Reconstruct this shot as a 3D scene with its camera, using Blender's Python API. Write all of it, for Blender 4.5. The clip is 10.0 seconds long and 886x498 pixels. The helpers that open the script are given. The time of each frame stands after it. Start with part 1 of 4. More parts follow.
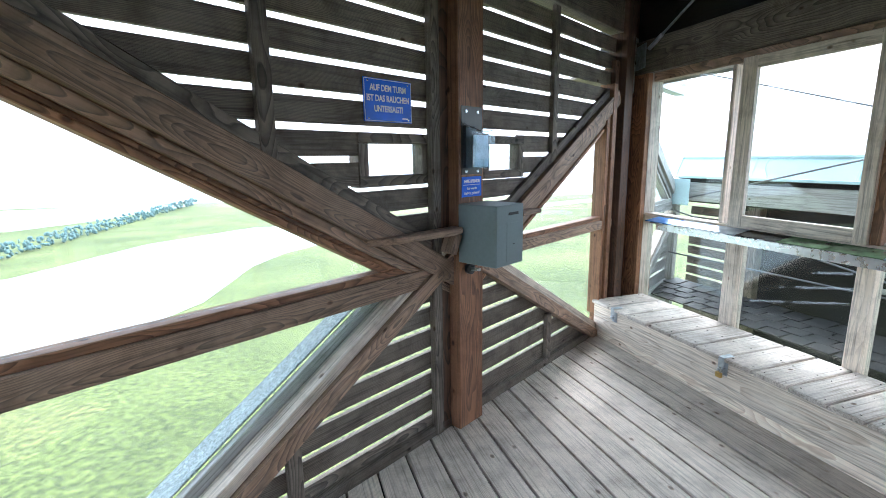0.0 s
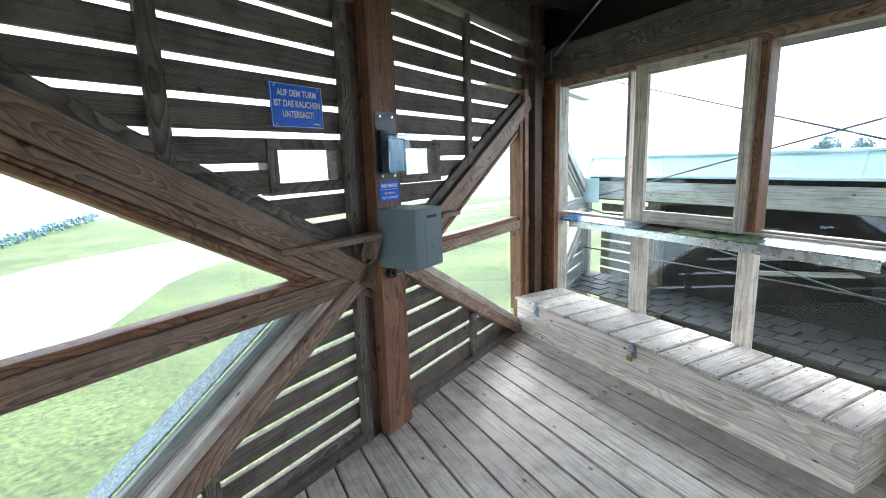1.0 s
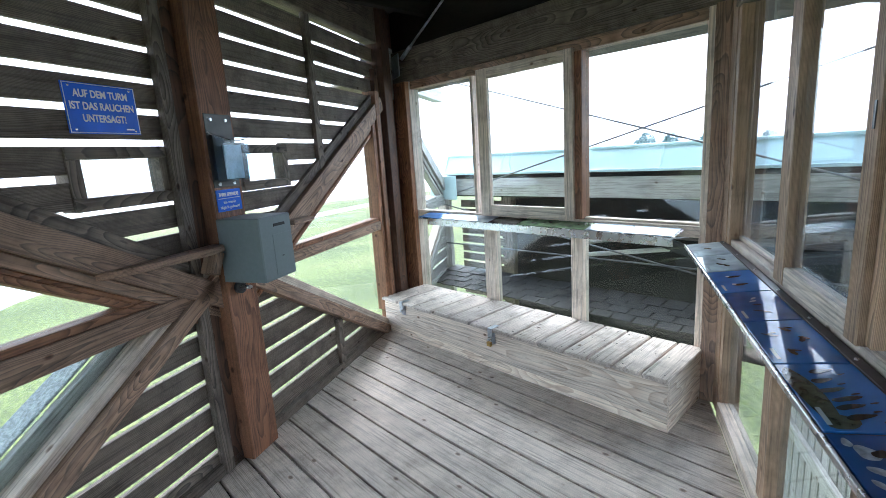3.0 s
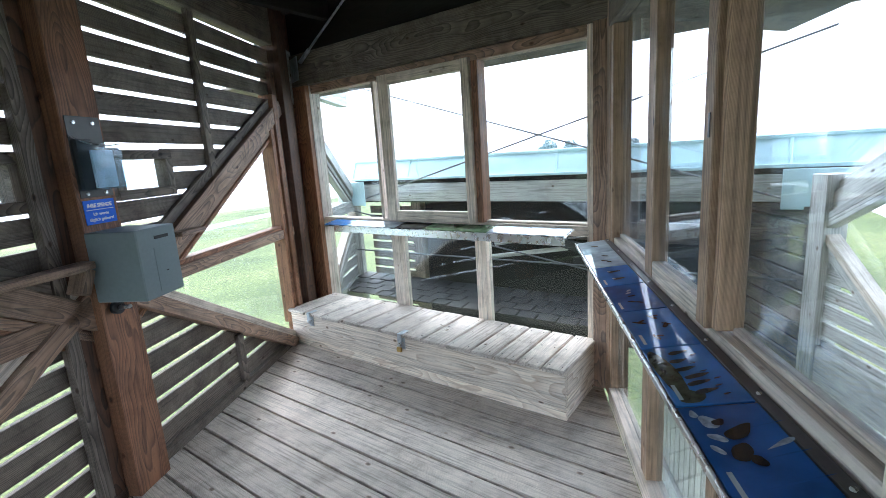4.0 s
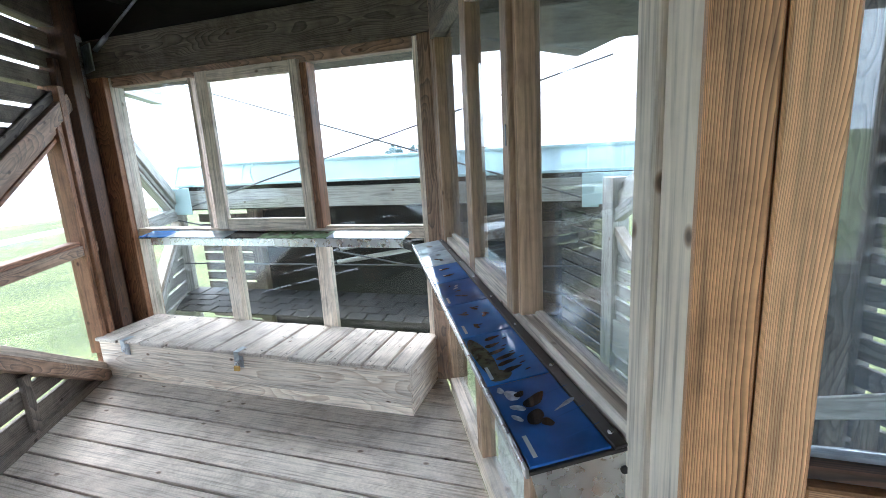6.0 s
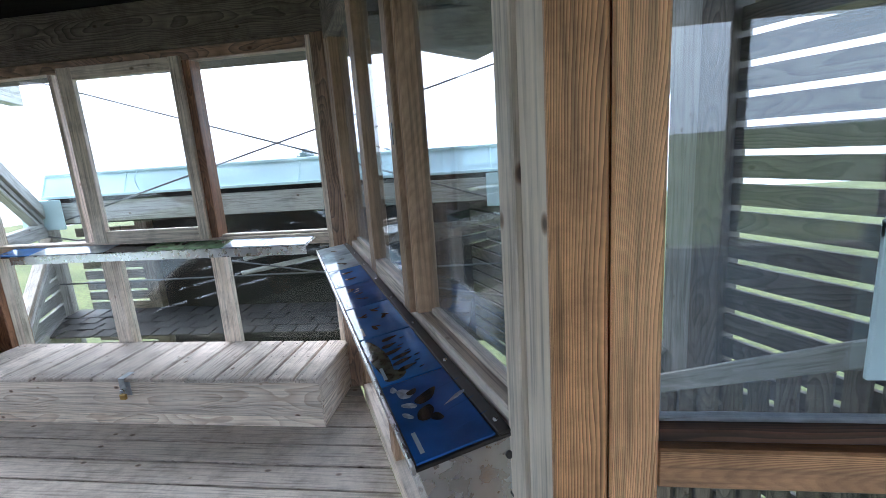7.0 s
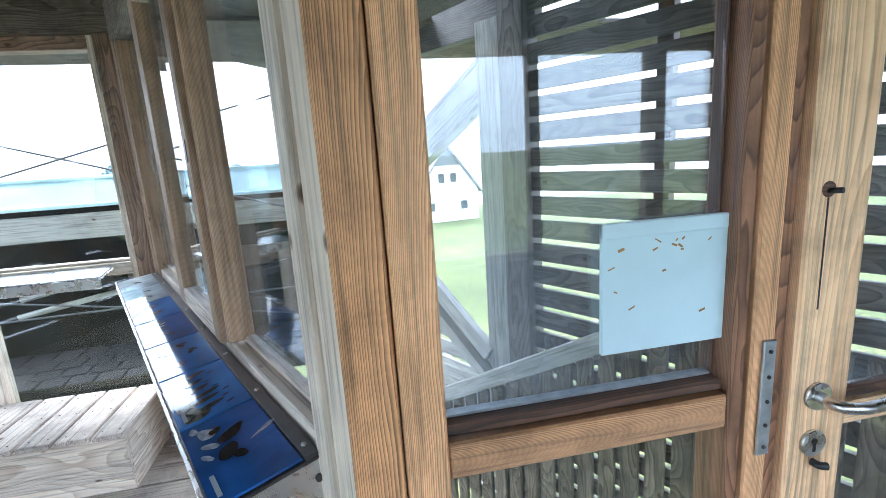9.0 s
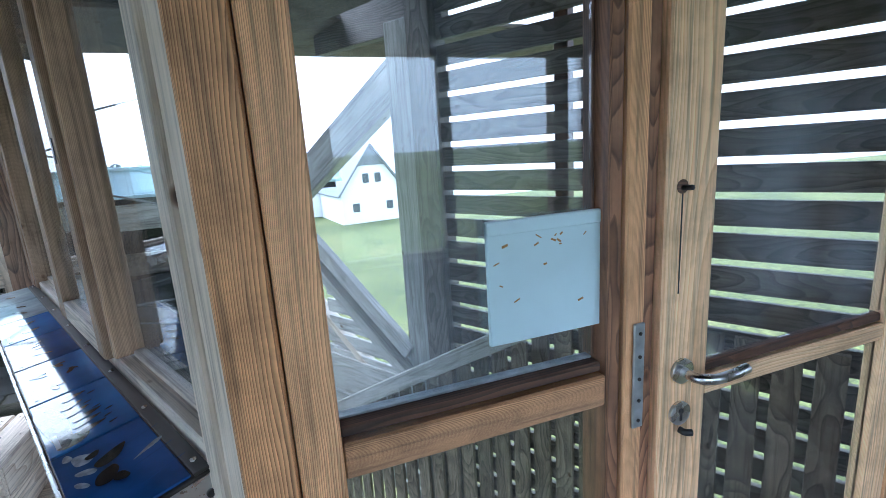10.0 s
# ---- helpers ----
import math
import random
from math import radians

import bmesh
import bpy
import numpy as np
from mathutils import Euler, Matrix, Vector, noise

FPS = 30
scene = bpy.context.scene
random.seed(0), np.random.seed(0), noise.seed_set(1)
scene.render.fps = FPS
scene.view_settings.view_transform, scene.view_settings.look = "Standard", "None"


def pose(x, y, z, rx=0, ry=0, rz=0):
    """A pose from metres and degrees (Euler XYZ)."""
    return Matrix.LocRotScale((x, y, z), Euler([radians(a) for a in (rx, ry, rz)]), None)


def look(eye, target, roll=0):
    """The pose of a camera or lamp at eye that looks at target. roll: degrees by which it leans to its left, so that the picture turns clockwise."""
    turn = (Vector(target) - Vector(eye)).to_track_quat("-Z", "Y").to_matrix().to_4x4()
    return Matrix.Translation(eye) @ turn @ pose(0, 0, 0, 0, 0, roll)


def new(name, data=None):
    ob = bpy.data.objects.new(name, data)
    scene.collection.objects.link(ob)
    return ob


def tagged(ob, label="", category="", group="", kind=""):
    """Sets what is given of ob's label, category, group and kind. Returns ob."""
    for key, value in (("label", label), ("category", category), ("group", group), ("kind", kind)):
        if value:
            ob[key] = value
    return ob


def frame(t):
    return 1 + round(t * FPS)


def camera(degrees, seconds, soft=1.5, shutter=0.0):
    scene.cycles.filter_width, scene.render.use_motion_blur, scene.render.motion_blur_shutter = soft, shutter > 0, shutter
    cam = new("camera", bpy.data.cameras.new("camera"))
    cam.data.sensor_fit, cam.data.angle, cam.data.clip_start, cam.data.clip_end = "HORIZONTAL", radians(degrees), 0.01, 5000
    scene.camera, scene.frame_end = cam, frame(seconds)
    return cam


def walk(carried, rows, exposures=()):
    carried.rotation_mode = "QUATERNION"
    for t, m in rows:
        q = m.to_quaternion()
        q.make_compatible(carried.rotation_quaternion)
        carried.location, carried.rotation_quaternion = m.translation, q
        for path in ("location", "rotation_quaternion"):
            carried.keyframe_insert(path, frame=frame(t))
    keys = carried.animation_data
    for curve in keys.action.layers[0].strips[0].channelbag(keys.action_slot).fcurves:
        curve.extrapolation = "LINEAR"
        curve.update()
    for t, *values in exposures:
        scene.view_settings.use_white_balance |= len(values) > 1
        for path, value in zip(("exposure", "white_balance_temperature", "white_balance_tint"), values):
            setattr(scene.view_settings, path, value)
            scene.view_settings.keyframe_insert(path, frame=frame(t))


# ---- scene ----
cam = camera(87.1, 10.0, soft=0.25)
PATH = [
    (0, (0.182, 0.167, 1.603), (0.767, 1.917, 1.245), -0.8),
    (0.5, (0.201, 0.154, 1.599), (0.902, 1.863, 1.246), -1.3),
    (1, (0.229, 0.133, 1.6), (1.072, 1.777, 1.253), -2.0),
    (1.5, (0.256, 0.118, 1.611), (1.216, 1.696, 1.261), -2.5),
    (2, (0.284, 0.095, 1.606), (1.364, 1.593, 1.254), -3.1),
    (2.2, (0.306, 0.086, 1.604), (1.428, 1.55, 1.245), -3.1),
    (3.3, (0.33, 0.05, 1.601), (1.633, 1.354, 1.232), -3.9),
    (3.5, (0.347, 0.038, 1.598), (1.695, 1.295, 1.228), -3.9),
    (4, (0.367, 0.005, 1.599), (1.841, 1.113, 1.23), -3.8),
    (4.5, (0.37, -0.008, 1.598), (1.935, 0.968, 1.234), -3.5),
    (5, (0.364, -0.027, 1.6), (2.007, 0.811, 1.235), -3.1),
    (6.3, (0.387, -0.1, 1.597), (2.156, 0.404, 1.209), -3.5),
    (6.5, (0.392, -0.117, 1.59), (2.178, 0.326, 1.206), -3.7),
    (7, (0.407, -0.154, 1.578), (2.225, 0.116, 1.183), -4.0),
    (7.5, (0.408, -0.181, 1.576), (2.242, -0.067, 1.179), -4.1),
    (8, (0.404, -0.209, 1.578), (2.242, -0.272, 1.19), -3.8),
    (8.5, (0.398, -0.235, 1.579), (2.226, -0.456, 1.198), -3.6),
    (9, (0.39, -0.256, 1.578), (2.202, -0.589, 1.203), -3.8),
    (9.5, (0.375, -0.285, 1.578), (2.165, -0.711, 1.198), -4.0),
    (10, (0.359, -0.317, 1.577), (2.091, -0.93, 1.181), -3.7),
]
walk(cam, [(t, look(eye, target, roll)) for t, eye, target, roll in PATH],
     [(0.0, 2.58, 5600, 13), (2.2, 2.42, 5600, 14), (4.0, 2.4, 5550, 14), (5.2, 2.25, 5500, 13), (6.3, 2.66, 5700, 16), (6.5, 2.66, 5700, 16), (7.0, 2.02, 5550, 19), (7.5, 1.92, 5400, 20), (8.0, 2.06, 5400, 18), (8.5, 2.3, 5400, 17),
      (9.0, 2.92, 5500, 16), (9.5, 2.84, 5400, 16), (10.0, 2.32, 5200, 16)])

# ---- world, sun, exposure ----
world = bpy.data.worlds.new("overcast_sky")
scene.world = world
world.use_nodes = True
_wn, _wl = world.node_tree.nodes, world.node_tree.links
sky = _wn.new("ShaderNodeTexSky")
sky.sky_type, sky.sun_disc = "NISHITA", False
sky.sun_elevation, sky.sun_rotation = radians(42), radians(60)
sky.air_density, sky.dust_density, sky.ozone_density = 1.0, 6.0, 1.0
soften = _wn.new("ShaderNodeHueSaturation")
soften.inputs["Saturation"].default_value = 0.25
_wl.new(sky.outputs[0], soften.inputs["Color"])
cloud = _wn.new("ShaderNodeMix")
cloud.data_type = "RGBA"
cloud.inputs[0].default_value = 0.7
cloud.inputs[7].default_value = (6.2, 6.7, 7.2, 1)
_wl.new(soften.outputs[0], cloud.inputs[6])
_wl.new(cloud.outputs[2], _wn["Background"].inputs["Color"])
_wn["Background"].inputs["Strength"].default_value = 0.15
sun = new("sun", bpy.data.lights.new("sun", "SUN"))
sun.data.energy, sun.data.angle, sun.data.color = 0.9, radians(25), (1.0, 0.97, 0.92)
sun.matrix_world = look((8, 14, 16), (0, 0, 0))


# ---- materials ----
def nodes_of(name):
    m = bpy.data.materials.new(name)
    m.use_nodes = True
    return m, m.node_tree.nodes, m.node_tree.links, m.node_tree.nodes["Principled BSDF"]


def ramp(n, stops):
    r = n.new("ShaderNodeValToRGB")
    while len(r.color_ramp.elements) < len(stops):
        r.color_ramp.elements.new(0.5)
    for e, (p, c) in zip(r.color_ramp.elements, stops):
        e.position, e.color = p, (*c, 1)
    return r


def wood(name, dark, light, grey=(0.3, 0.29, 0.27), weather=0.4, ring=20.0, rough=0.75, bump=0.25, stain=0.35, contrast=0.5, warp=2.2, knot=0.85, meander=0.13):
    """Sawn boards: growth rings round a heart that lies beside the board, knots, fine fibre, patchy greying and dirt."""
    m, n, l, b = nodes_of(name)
    tc, oi = n.new("ShaderNodeTexCoord"), n.new("ShaderNodeObjectInfo")
    shift = n.new("ShaderNodeVectorMath"); shift.operation = "MULTIPLY"
    comb = n.new("ShaderNodeCombineXYZ")
    for i in range(3):
        l.new(oi.outputs["Random"], comb.inputs[i])
    shift.inputs[1].default_value = (37.0, 0.15, 0.05)
    l.new(comb.outputs[0], shift.inputs[0])
    add = n.new("ShaderNodeVectorMath"); add.operation = "ADD"
    l.new(tc.outputs["Object"], add.inputs[0]); l.new(shift.outputs[0], add.inputs[1])
    mp = n.new("ShaderNodeMapping")
    mp.inputs["Location"].default_value = (0, 0.02, -0.055)
    mp.inputs["Rotation"].default_value = (0, radians(1.2), radians(2.2))
    mp.inputs["Scale"].default_value = (0.1, 1, 1)
    l.new(add.outputs[0], mp.inputs[0])
    wv = n.new("ShaderNodeTexWave")
    wv.wave_type, wv.rings_direction, wv.wave_profile = "RINGS", "X", "SAW"
    wv.inputs["Scale"].default_value, wv.inputs["Distortion"].default_value = ring, warp
    wv.inputs["Detail"].default_value, wv.inputs["Detail Scale"].default_value = 3.0, 0.35
    wob_map = n.new("ShaderNodeMapping"); wob_map.inputs["Scale"].default_value = (1.1, 3.5, 3.5)
    l.new(add.outputs[0], wob_map.inputs[0])
    wob = n.new("ShaderNodeTexNoise"); wob.inputs["Scale"].default_value, wob.inputs["Detail"].default_value = 1.0, 2
    l.new(wob_map.outputs[0], wob.inputs["Vector"])
    wsc = n.new("ShaderNodeVectorMath"); wsc.operation = "MULTIPLY"; wsc.inputs[1].default_value = (0.0, meander, meander)
    l.new(wob.outputs["Color"], wsc.inputs[0])
    wad = n.new("ShaderNodeVectorMath"); wad.operation = "ADD"
    l.new(mp.outputs[0], wad.inputs[0]); l.new(wsc.outputs[0], wad.inputs[1])
    l.new(wad.outputs[0], wv.inputs["Vector"])
    fine_map = n.new("ShaderNodeMapping"); fine_map.inputs["Scale"].default_value = (3.2, 95, 95)
    l.new(add.outputs[0], fine_map.inputs[0])
    fine = n.new("ShaderNodeTexNoise"); fine.inputs["Scale"].default_value, fine.inputs["Detail"].default_value = 1.0, 5
    l.new(fine_map.outputs[0], fine.inputs["Vector"])
    mid = tuple(contrast * d + (1 - contrast) * e for d, e in zip(dark, light))
    base = ramp(n, [(0.0, light), (0.5, tuple(0.35 * d + 0.65 * e for d, e in zip(dark, light))), (0.8, tuple(0.7 * d + 0.3 * e for d, e in zip(dark, light))), (0.92, dark), (1.0, mid)])
    l.new(wv.outputs[0], base.inputs[0])
    # greying
    patch = n.new("ShaderNodeTexNoise"); patch.inputs["Scale"].default_value, patch.inputs["Detail"].default_value = 2.2, 5
    l.new(add.outputs[0], patch.inputs["Vector"])
    pr = ramp(n, [(0.3, (0, 0, 0)), (0.7, (1, 1, 1))]); l.new(patch.outputs[0], pr.inputs[0])
    wmix = n.new("ShaderNodeMix"); wmix.data_type = "RGBA"
    wf = n.new("ShaderNodeMath"); wf.operation = "MULTIPLY_ADD"
    wf.inputs[1].default_value, wf.inputs[2].default_value = weather * 0.8, weather * 0.5
    wf.use_clamp = True
    l.new(pr.outputs[0], wf.inputs[0]); l.new(wf.outputs[0], wmix.inputs[0])
    l.new(base.outputs[0], wmix.inputs[6]); wmix.inputs[7].default_value = (*grey, 1)
    # fibre
    fr = ramp(n, [(0.32, (0.38, 0.37, 0.36)), (0.48, (0.96, 0.96, 0.96)), (0.7, (1.2, 1.2, 1.2))]); l.new(fine.outputs[0], fr.inputs[0])
    fm = n.new("ShaderNodeMix"); fm.data_type, fm.blend_type = "RGBA", "MULTIPLY"; fm.inputs[0].default_value = 0.7
    l.new(wmix.outputs[2], fm.inputs[6]); l.new(fr.outputs[0], fm.inputs[7])
    # knots
    km = n.new("ShaderNodeMapping"); km.inputs["Scale"].default_value = (4.5, 7.5, 7.5)
    l.new(add.outputs[0], km.inputs[0])
    vor = n.new("ShaderNodeTexVoronoi"); vor.inputs["Scale"].default_value = 1.0; vor.inputs["Randomness"].default_value = 1.0
    l.new(km.outputs[0], vor.inputs["Vector"])
    kr = ramp(n, [(0.04, (0.1, 0.06, 0.04)), (0.065, (0.42, 0.31, 0.24)), (0.1, (1, 1, 1))]); l.new(vor.outputs["Distance"], kr.inputs[0])
    kx = n.new("ShaderNodeMix"); kx.data_type, kx.blend_type = "RGBA", "MULTIPLY"; kx.inputs[0].default_value = knot
    l.new(fm.outputs[2], kx.inputs[6]); l.new(kr.outputs[0], kx.inputs[7])
    # dirt and board-to-board tone
    st = n.new("ShaderNodeTexNoise"); st.inputs["Scale"].default_value, st.inputs["Detail"].default_value, st.inputs["Roughness"].default_value = 6.5, 6, 0.7
    l.new(add.outputs[0], st.inputs["Vector"])
    sr = ramp(n, [(0.32, (0.35, 0.32, 0.29)), (0.55, (1, 1, 1))]); l.new(st.outputs[0], sr.inputs[0])
    sx = n.new("ShaderNodeMix"); sx.data_type, sx.blend_type = "RGBA", "MULTIPLY"; sx.inputs[0].default_value = stain
    l.new(kx.outputs[2], sx.inputs[6]); l.new(sr.outputs[0], sx.inputs[7])
    tone = n.new("ShaderNodeMath"); tone.operation = "MULTIPLY_ADD"; tone.inputs[1].default_value, tone.inputs[2].default_value = 0.34, 0.83
    l.new(oi.outputs["Random"], tone.inputs[0])
    tx = n.new("ShaderNodeVectorMath"); tx.operation = "SCALE"
    l.new(sx.outputs[2], tx.inputs[0]); l.new(tone.outputs[0], tx.inputs["Scale"])
    l.new(tx.outputs[0], b.inputs["Base Color"])
    rr = n.new("ShaderNodeMath"); rr.operation = "MULTIPLY_ADD"; rr.inputs[1].default_value, rr.inputs[2].default_value = 0.3, rough - 0.15
    l.new(fine.outputs[0], rr.inputs[0]); l.new(rr.outputs[0], b.inputs["Roughness"])
    hs = n.new("ShaderNodeMath"); hs.operation = "MULTIPLY_ADD"; hs.inputs[1].default_value = 0.6
    l.new(wv.outputs[0], hs.inputs[0]); l.new(fine.outputs[0], hs.inputs[2])
    bp = n.new("ShaderNodeBump"); bp.inputs["Strength"].default_value, bp.inputs["Distance"].default_value = bump, 0.003
    l.new(hs.outputs[0], bp.inputs["Height"]); l.new(bp.outputs[0], b.inputs["Normal"])
    return m


def plain(name, color, rough=0.5, metal=0.0, mottled=0.15, scale=8.0, bump=0.0, spec=0.5):
    m, n, l, b = nodes_of(name)
    tc = n.new("ShaderNodeTexCoord")
    a = n.new("ShaderNodeTexNoise"); a.inputs["Scale"].default_value, a.inputs["Detail"].default_value = scale, 6
    l.new(tc.outputs["Object"], a.inputs["Vector"])
    lo, hi = [tuple(min(1, c * k) for c in color) for k in (1 - mottled, 1 + mottled)]
    r = ramp(n, [(0.3, lo), (0.7, hi)]); l.new(a.outputs[0], r.inputs[0]); l.new(r.outputs[0], b.inputs["Base Color"])
    b.inputs["Roughness"].default_value, b.inputs["Metallic"].default_value = rough, metal
    b.inputs["Specular IOR Level"].default_value = spec
    rr = n.new("ShaderNodeMath"); rr.operation = "MULTIPLY_ADD"; rr.inputs[1].default_value, rr.inputs[2].default_value = 0.2, rough - 0.1
    l.new(a.outputs[0], rr.inputs[0]); rr.use_clamp = True; l.new(rr.outputs[0], b.inputs["Roughness"])
    if bump:
        bp = n.new("ShaderNodeBump"); bp.inputs["Strength"].default_value, bp.inputs["Distance"].default_value = bump, 0.004
        l.new(a.outputs[0], bp.inputs["Height"]); l.new(bp.outputs[0], b.inputs["Normal"])
    return m


def glass_material(name, tint=(0.93, 0.97, 0.96), haze=0.0, gloss=0.045):
    """Clear pane: lets light straight through and mirrors by Fresnel; haze: share of dried salt spray and painted sky
    veil that scatters.
    """
    m, n, l, b = nodes_of(name)
    n.remove(b)
    tr, gl, df = n.new("ShaderNodeBsdfTransparent"), n.new("ShaderNodeBsdfGlossy"), n.new("ShaderNodeBsdfDiffuse")
    tr.inputs[0].default_value = (*tint, 1)
    gl.inputs["Roughness"].default_value = 0.01
    # bluish scatter: salt film, and a sky reflection painted over the pane
    df.inputs[0].default_value = (0.62, 0.76, 0.88, 1)
    lw = n.new("ShaderNodeLayerWeight"); lw.inputs["Blend"].default_value = 0.5
    pw = n.new("ShaderNodeMath"); pw.operation = "POWER"; pw.inputs[1].default_value = 5.0
    l.new(lw.outputs["Facing"], pw.inputs[0])
    fr = n.new("ShaderNodeMath"); fr.operation = "MULTIPLY_ADD"; fr.inputs[1].default_value, fr.inputs[2].default_value = 0.6, gloss
    l.new(pw.outputs[0], fr.inputs[0])
    tc = n.new("ShaderNodeTexCoord")
    s1 = n.new("ShaderNodeTexNoise"); s1.inputs["Scale"].default_value, s1.inputs["Detail"].default_value = 3.0, 7
    l.new(tc.outputs["Object"], s1.inputs["Vector"])
    s2 = n.new("ShaderNodeTexVoronoi"); s2.inputs["Scale"].default_value = 120.0
    l.new(tc.outputs["Object"], s2.inputs["Vector"])
    r1 = ramp(n, [(0.4, (0, 0, 0)), (0.75, (1, 1, 1))]); l.new(s1.outputs[0], r1.inputs[0])
    r2 = ramp(n, [(0.06, (1, 1, 1)), (0.16, (0, 0, 0))]); l.new(s2.outputs["Distance"], r2.inputs[0])
    sep = n.new("ShaderNodeSeparateXYZ"); l.new(tc.outputs["Object"], sep.inputs[0])
    top = n.new("ShaderNodeMapRange"); top.inputs["From Min"].default_value, top.inputs["From Max"].default_value = 1.7, 2.1
    top.inputs["To Min"].default_value, top.inputs["To Max"].default_value = 0.25, 4.0
    l.new(sep.outputs["Z"], top.inputs["Value"])
    drops = n.new("ShaderNodeMath"); drops.operation = "MULTIPLY"
    l.new(r2.outputs[0], drops.inputs[0]); l.new(top.outputs[0], drops.inputs[1])
    sm = n.new("ShaderNodeMath"); sm.operation = "MULTIPLY_ADD"; sm.inputs[1].default_value = 1.0
    l.new(drops.outputs[0], sm.inputs[0]); l.new(r1.outputs[0], sm.inputs[2])
    hz = n.new("ShaderNodeMath"); hz.operation = "MULTIPLY"; hz.inputs[1].default_value = haze; hz.use_clamp = True
    l.new(sm.outputs[0], hz.inputs[0])
    m1, m2 = n.new("ShaderNodeMixShader"), n.new("ShaderNodeMixShader")
    l.new(hz.outputs[0], m1.inputs[0]); l.new(tr.outputs[0], m1.inputs[1]); l.new(df.outputs[0], m1.inputs[2])
    l.new(fr.outputs[0], m2.inputs[0]); l.new(m1.outputs[0], m2.inputs[1]); l.new(gl.outputs[0], m2.inputs[2])
    l.new(m2.outputs[0], n["Material Output"].inputs[0])
    return m


DECK = wood("weathered_deck_board", (0.3, 0.235, 0.18), (0.7, 0.61, 0.51), (0.62, 0.56, 0.485), 0.4, 60, 0.7, 0.3, 0.55, 0.5, 2.2, 0.8)
BENCH = wood("bare_pale_board", (0.52, 0.37, 0.25), (0.88, 0.77, 0.63), (0.82, 0.74, 0.63), 0.4, 38, 0.75, 0.25, 0.2, 0.5, 2.2, 0.9)
SLAT = wood("dark_weathered_slat", (0.02, 0.015, 0.011), (0.27, 0.213, 0.165), (0.245, 0.215, 0.178), 0.35, 60, 0.8, 0.3, 0.7, 0.5, 2.2, 0.95)
DARKSLAT = wood("black_brown_slat", (0.02, 0.017, 0.014), (0.2, 0.172, 0.143), (0.18, 0.168, 0.15), 0.35, 48, 0.7, 0.3, 0.6)
BRACE = wood("brown_weathered_timber", (0.07, 0.03, 0.015), (0.44, 0.25, 0.145), (0.5, 0.42, 0.34), 0.32, 75, 0.7, 0.35, 0.55)
WARM = wood("warm_brown_timber", (0.12, 0.046, 0.02), (0.46, 0.215, 0.105), (0.3, 0.2, 0.13), 0.2, 80, 0.6, 0.3, 0.55)
POST = wood("dark_brown_post", (0.03, 0.014, 0.008), (0.17, 0.076, 0.038), (0.11, 0.08, 0.06), 0.3, 50, 0.7, 0.3, 0.55)
REDPOST = wood("red_brown_post", (0.1, 0.035, 0.016), (0.35, 0.145, 0.068), (0.2, 0.13, 0.085), 0.35, 62, 0.65, 0.3, 0.55)
PINE = wood("fresh_orange_pine", (0.33, 0.1, 0.03), (0.96, 0.58, 0.29), (0.9, 0.56, 0.3), 0.12, 430, 0.55, 0.35, 0.3, 0.35, 1.6, 0.6, 0.012)
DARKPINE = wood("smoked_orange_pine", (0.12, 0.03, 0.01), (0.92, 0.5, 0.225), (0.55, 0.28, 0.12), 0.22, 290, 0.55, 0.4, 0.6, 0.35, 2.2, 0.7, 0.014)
PALE = wood("pale_sanded_pine", (0.62, 0.34, 0.15), (0.94, 0.65, 0.38), (0.86, 0.62, 0.39), 0.22, 110, 0.5, 0.2, 0.45, 0.5, 1.6, 0.9, 0.03)
FRAME = wood("greyed_window_frame", (0.56, 0.44, 0.33), (0.82, 0.7, 0.57), (0.78, 0.7, 0.6), 0.45, 70, 0.65, 0.25, 0.5, 0.5, 1.6, 0.8, 0.05)
HONEY = wood("honey_brown_frame", (0.2, 0.1, 0.045), (0.6, 0.39, 0.235), (0.55, 0.42, 0.3), 0.3, 90, 0.6, 0.3, 0.55, 0.5, 1.8, 0.8, 0.05)
SMOOTH = wood("smooth_grey_board", (0.62, 0.5, 0.37), (0.78, 0.66, 0.52), (0.73, 0.65, 0.55), 0.6, 36, 0.65, 0.2, 0.2, 0.5, 1.2, 0.9, 0.03)
LID_WOOD = wood("worn_grey_lid_board", (0.3, 0.22, 0.16), (0.7, 0.6, 0.5), (0.64, 0.58, 0.51), 0.5, 45, 0.75, 0.35, 0.6, 0.5, 2.2, 0.95)
OUTER = wood("silver_grey_outer_timber", (0.3, 0.29, 0.26), (0.5, 0.49, 0.45), (0.5, 0.5, 0.47), 0.6, 18, 0.85, 0.3, 0.3)
# far darker than bare boards: the shade under the roof is in this colour
SHADEWOOD = wood("shade_black_board", (0.006, 0.005, 0.004), (0.017, 0.013, 0.010), (0.014, 0.012, 0.010), 0.3, 18, 0.85, 0.3, 0.4)
SHINGLE = wood("black_shingle", (0.014, 0.013, 0.012), (0.034, 0.032, 0.03), (0.03, 0.03, 0.029), 0.5, 18, 0.6, 0.3, 0.4)
GLASS = glass_material("window_glass", haze=0.012)
# haze holds real salt and drops plus a painted bluish sheen
SPRAYVEIL = glass_material("salty_veiled_window_glass", tint=(0.92, 0.96, 0.975), haze=0.11, gloss=0.08)
ACRYLIC = glass_material("clear_acrylic", tint=(0.86, 0.93, 0.97), haze=0.1)
GALV = plain("galvanised_steel", (0.42, 0.45, 0.47), 0.45, 0.85, 0.25, 30, 0.05)
RODGREY = plain("grey_painted_rod", (0.14, 0.14, 0.145), 0.5, 0.3, 0.2, 20)
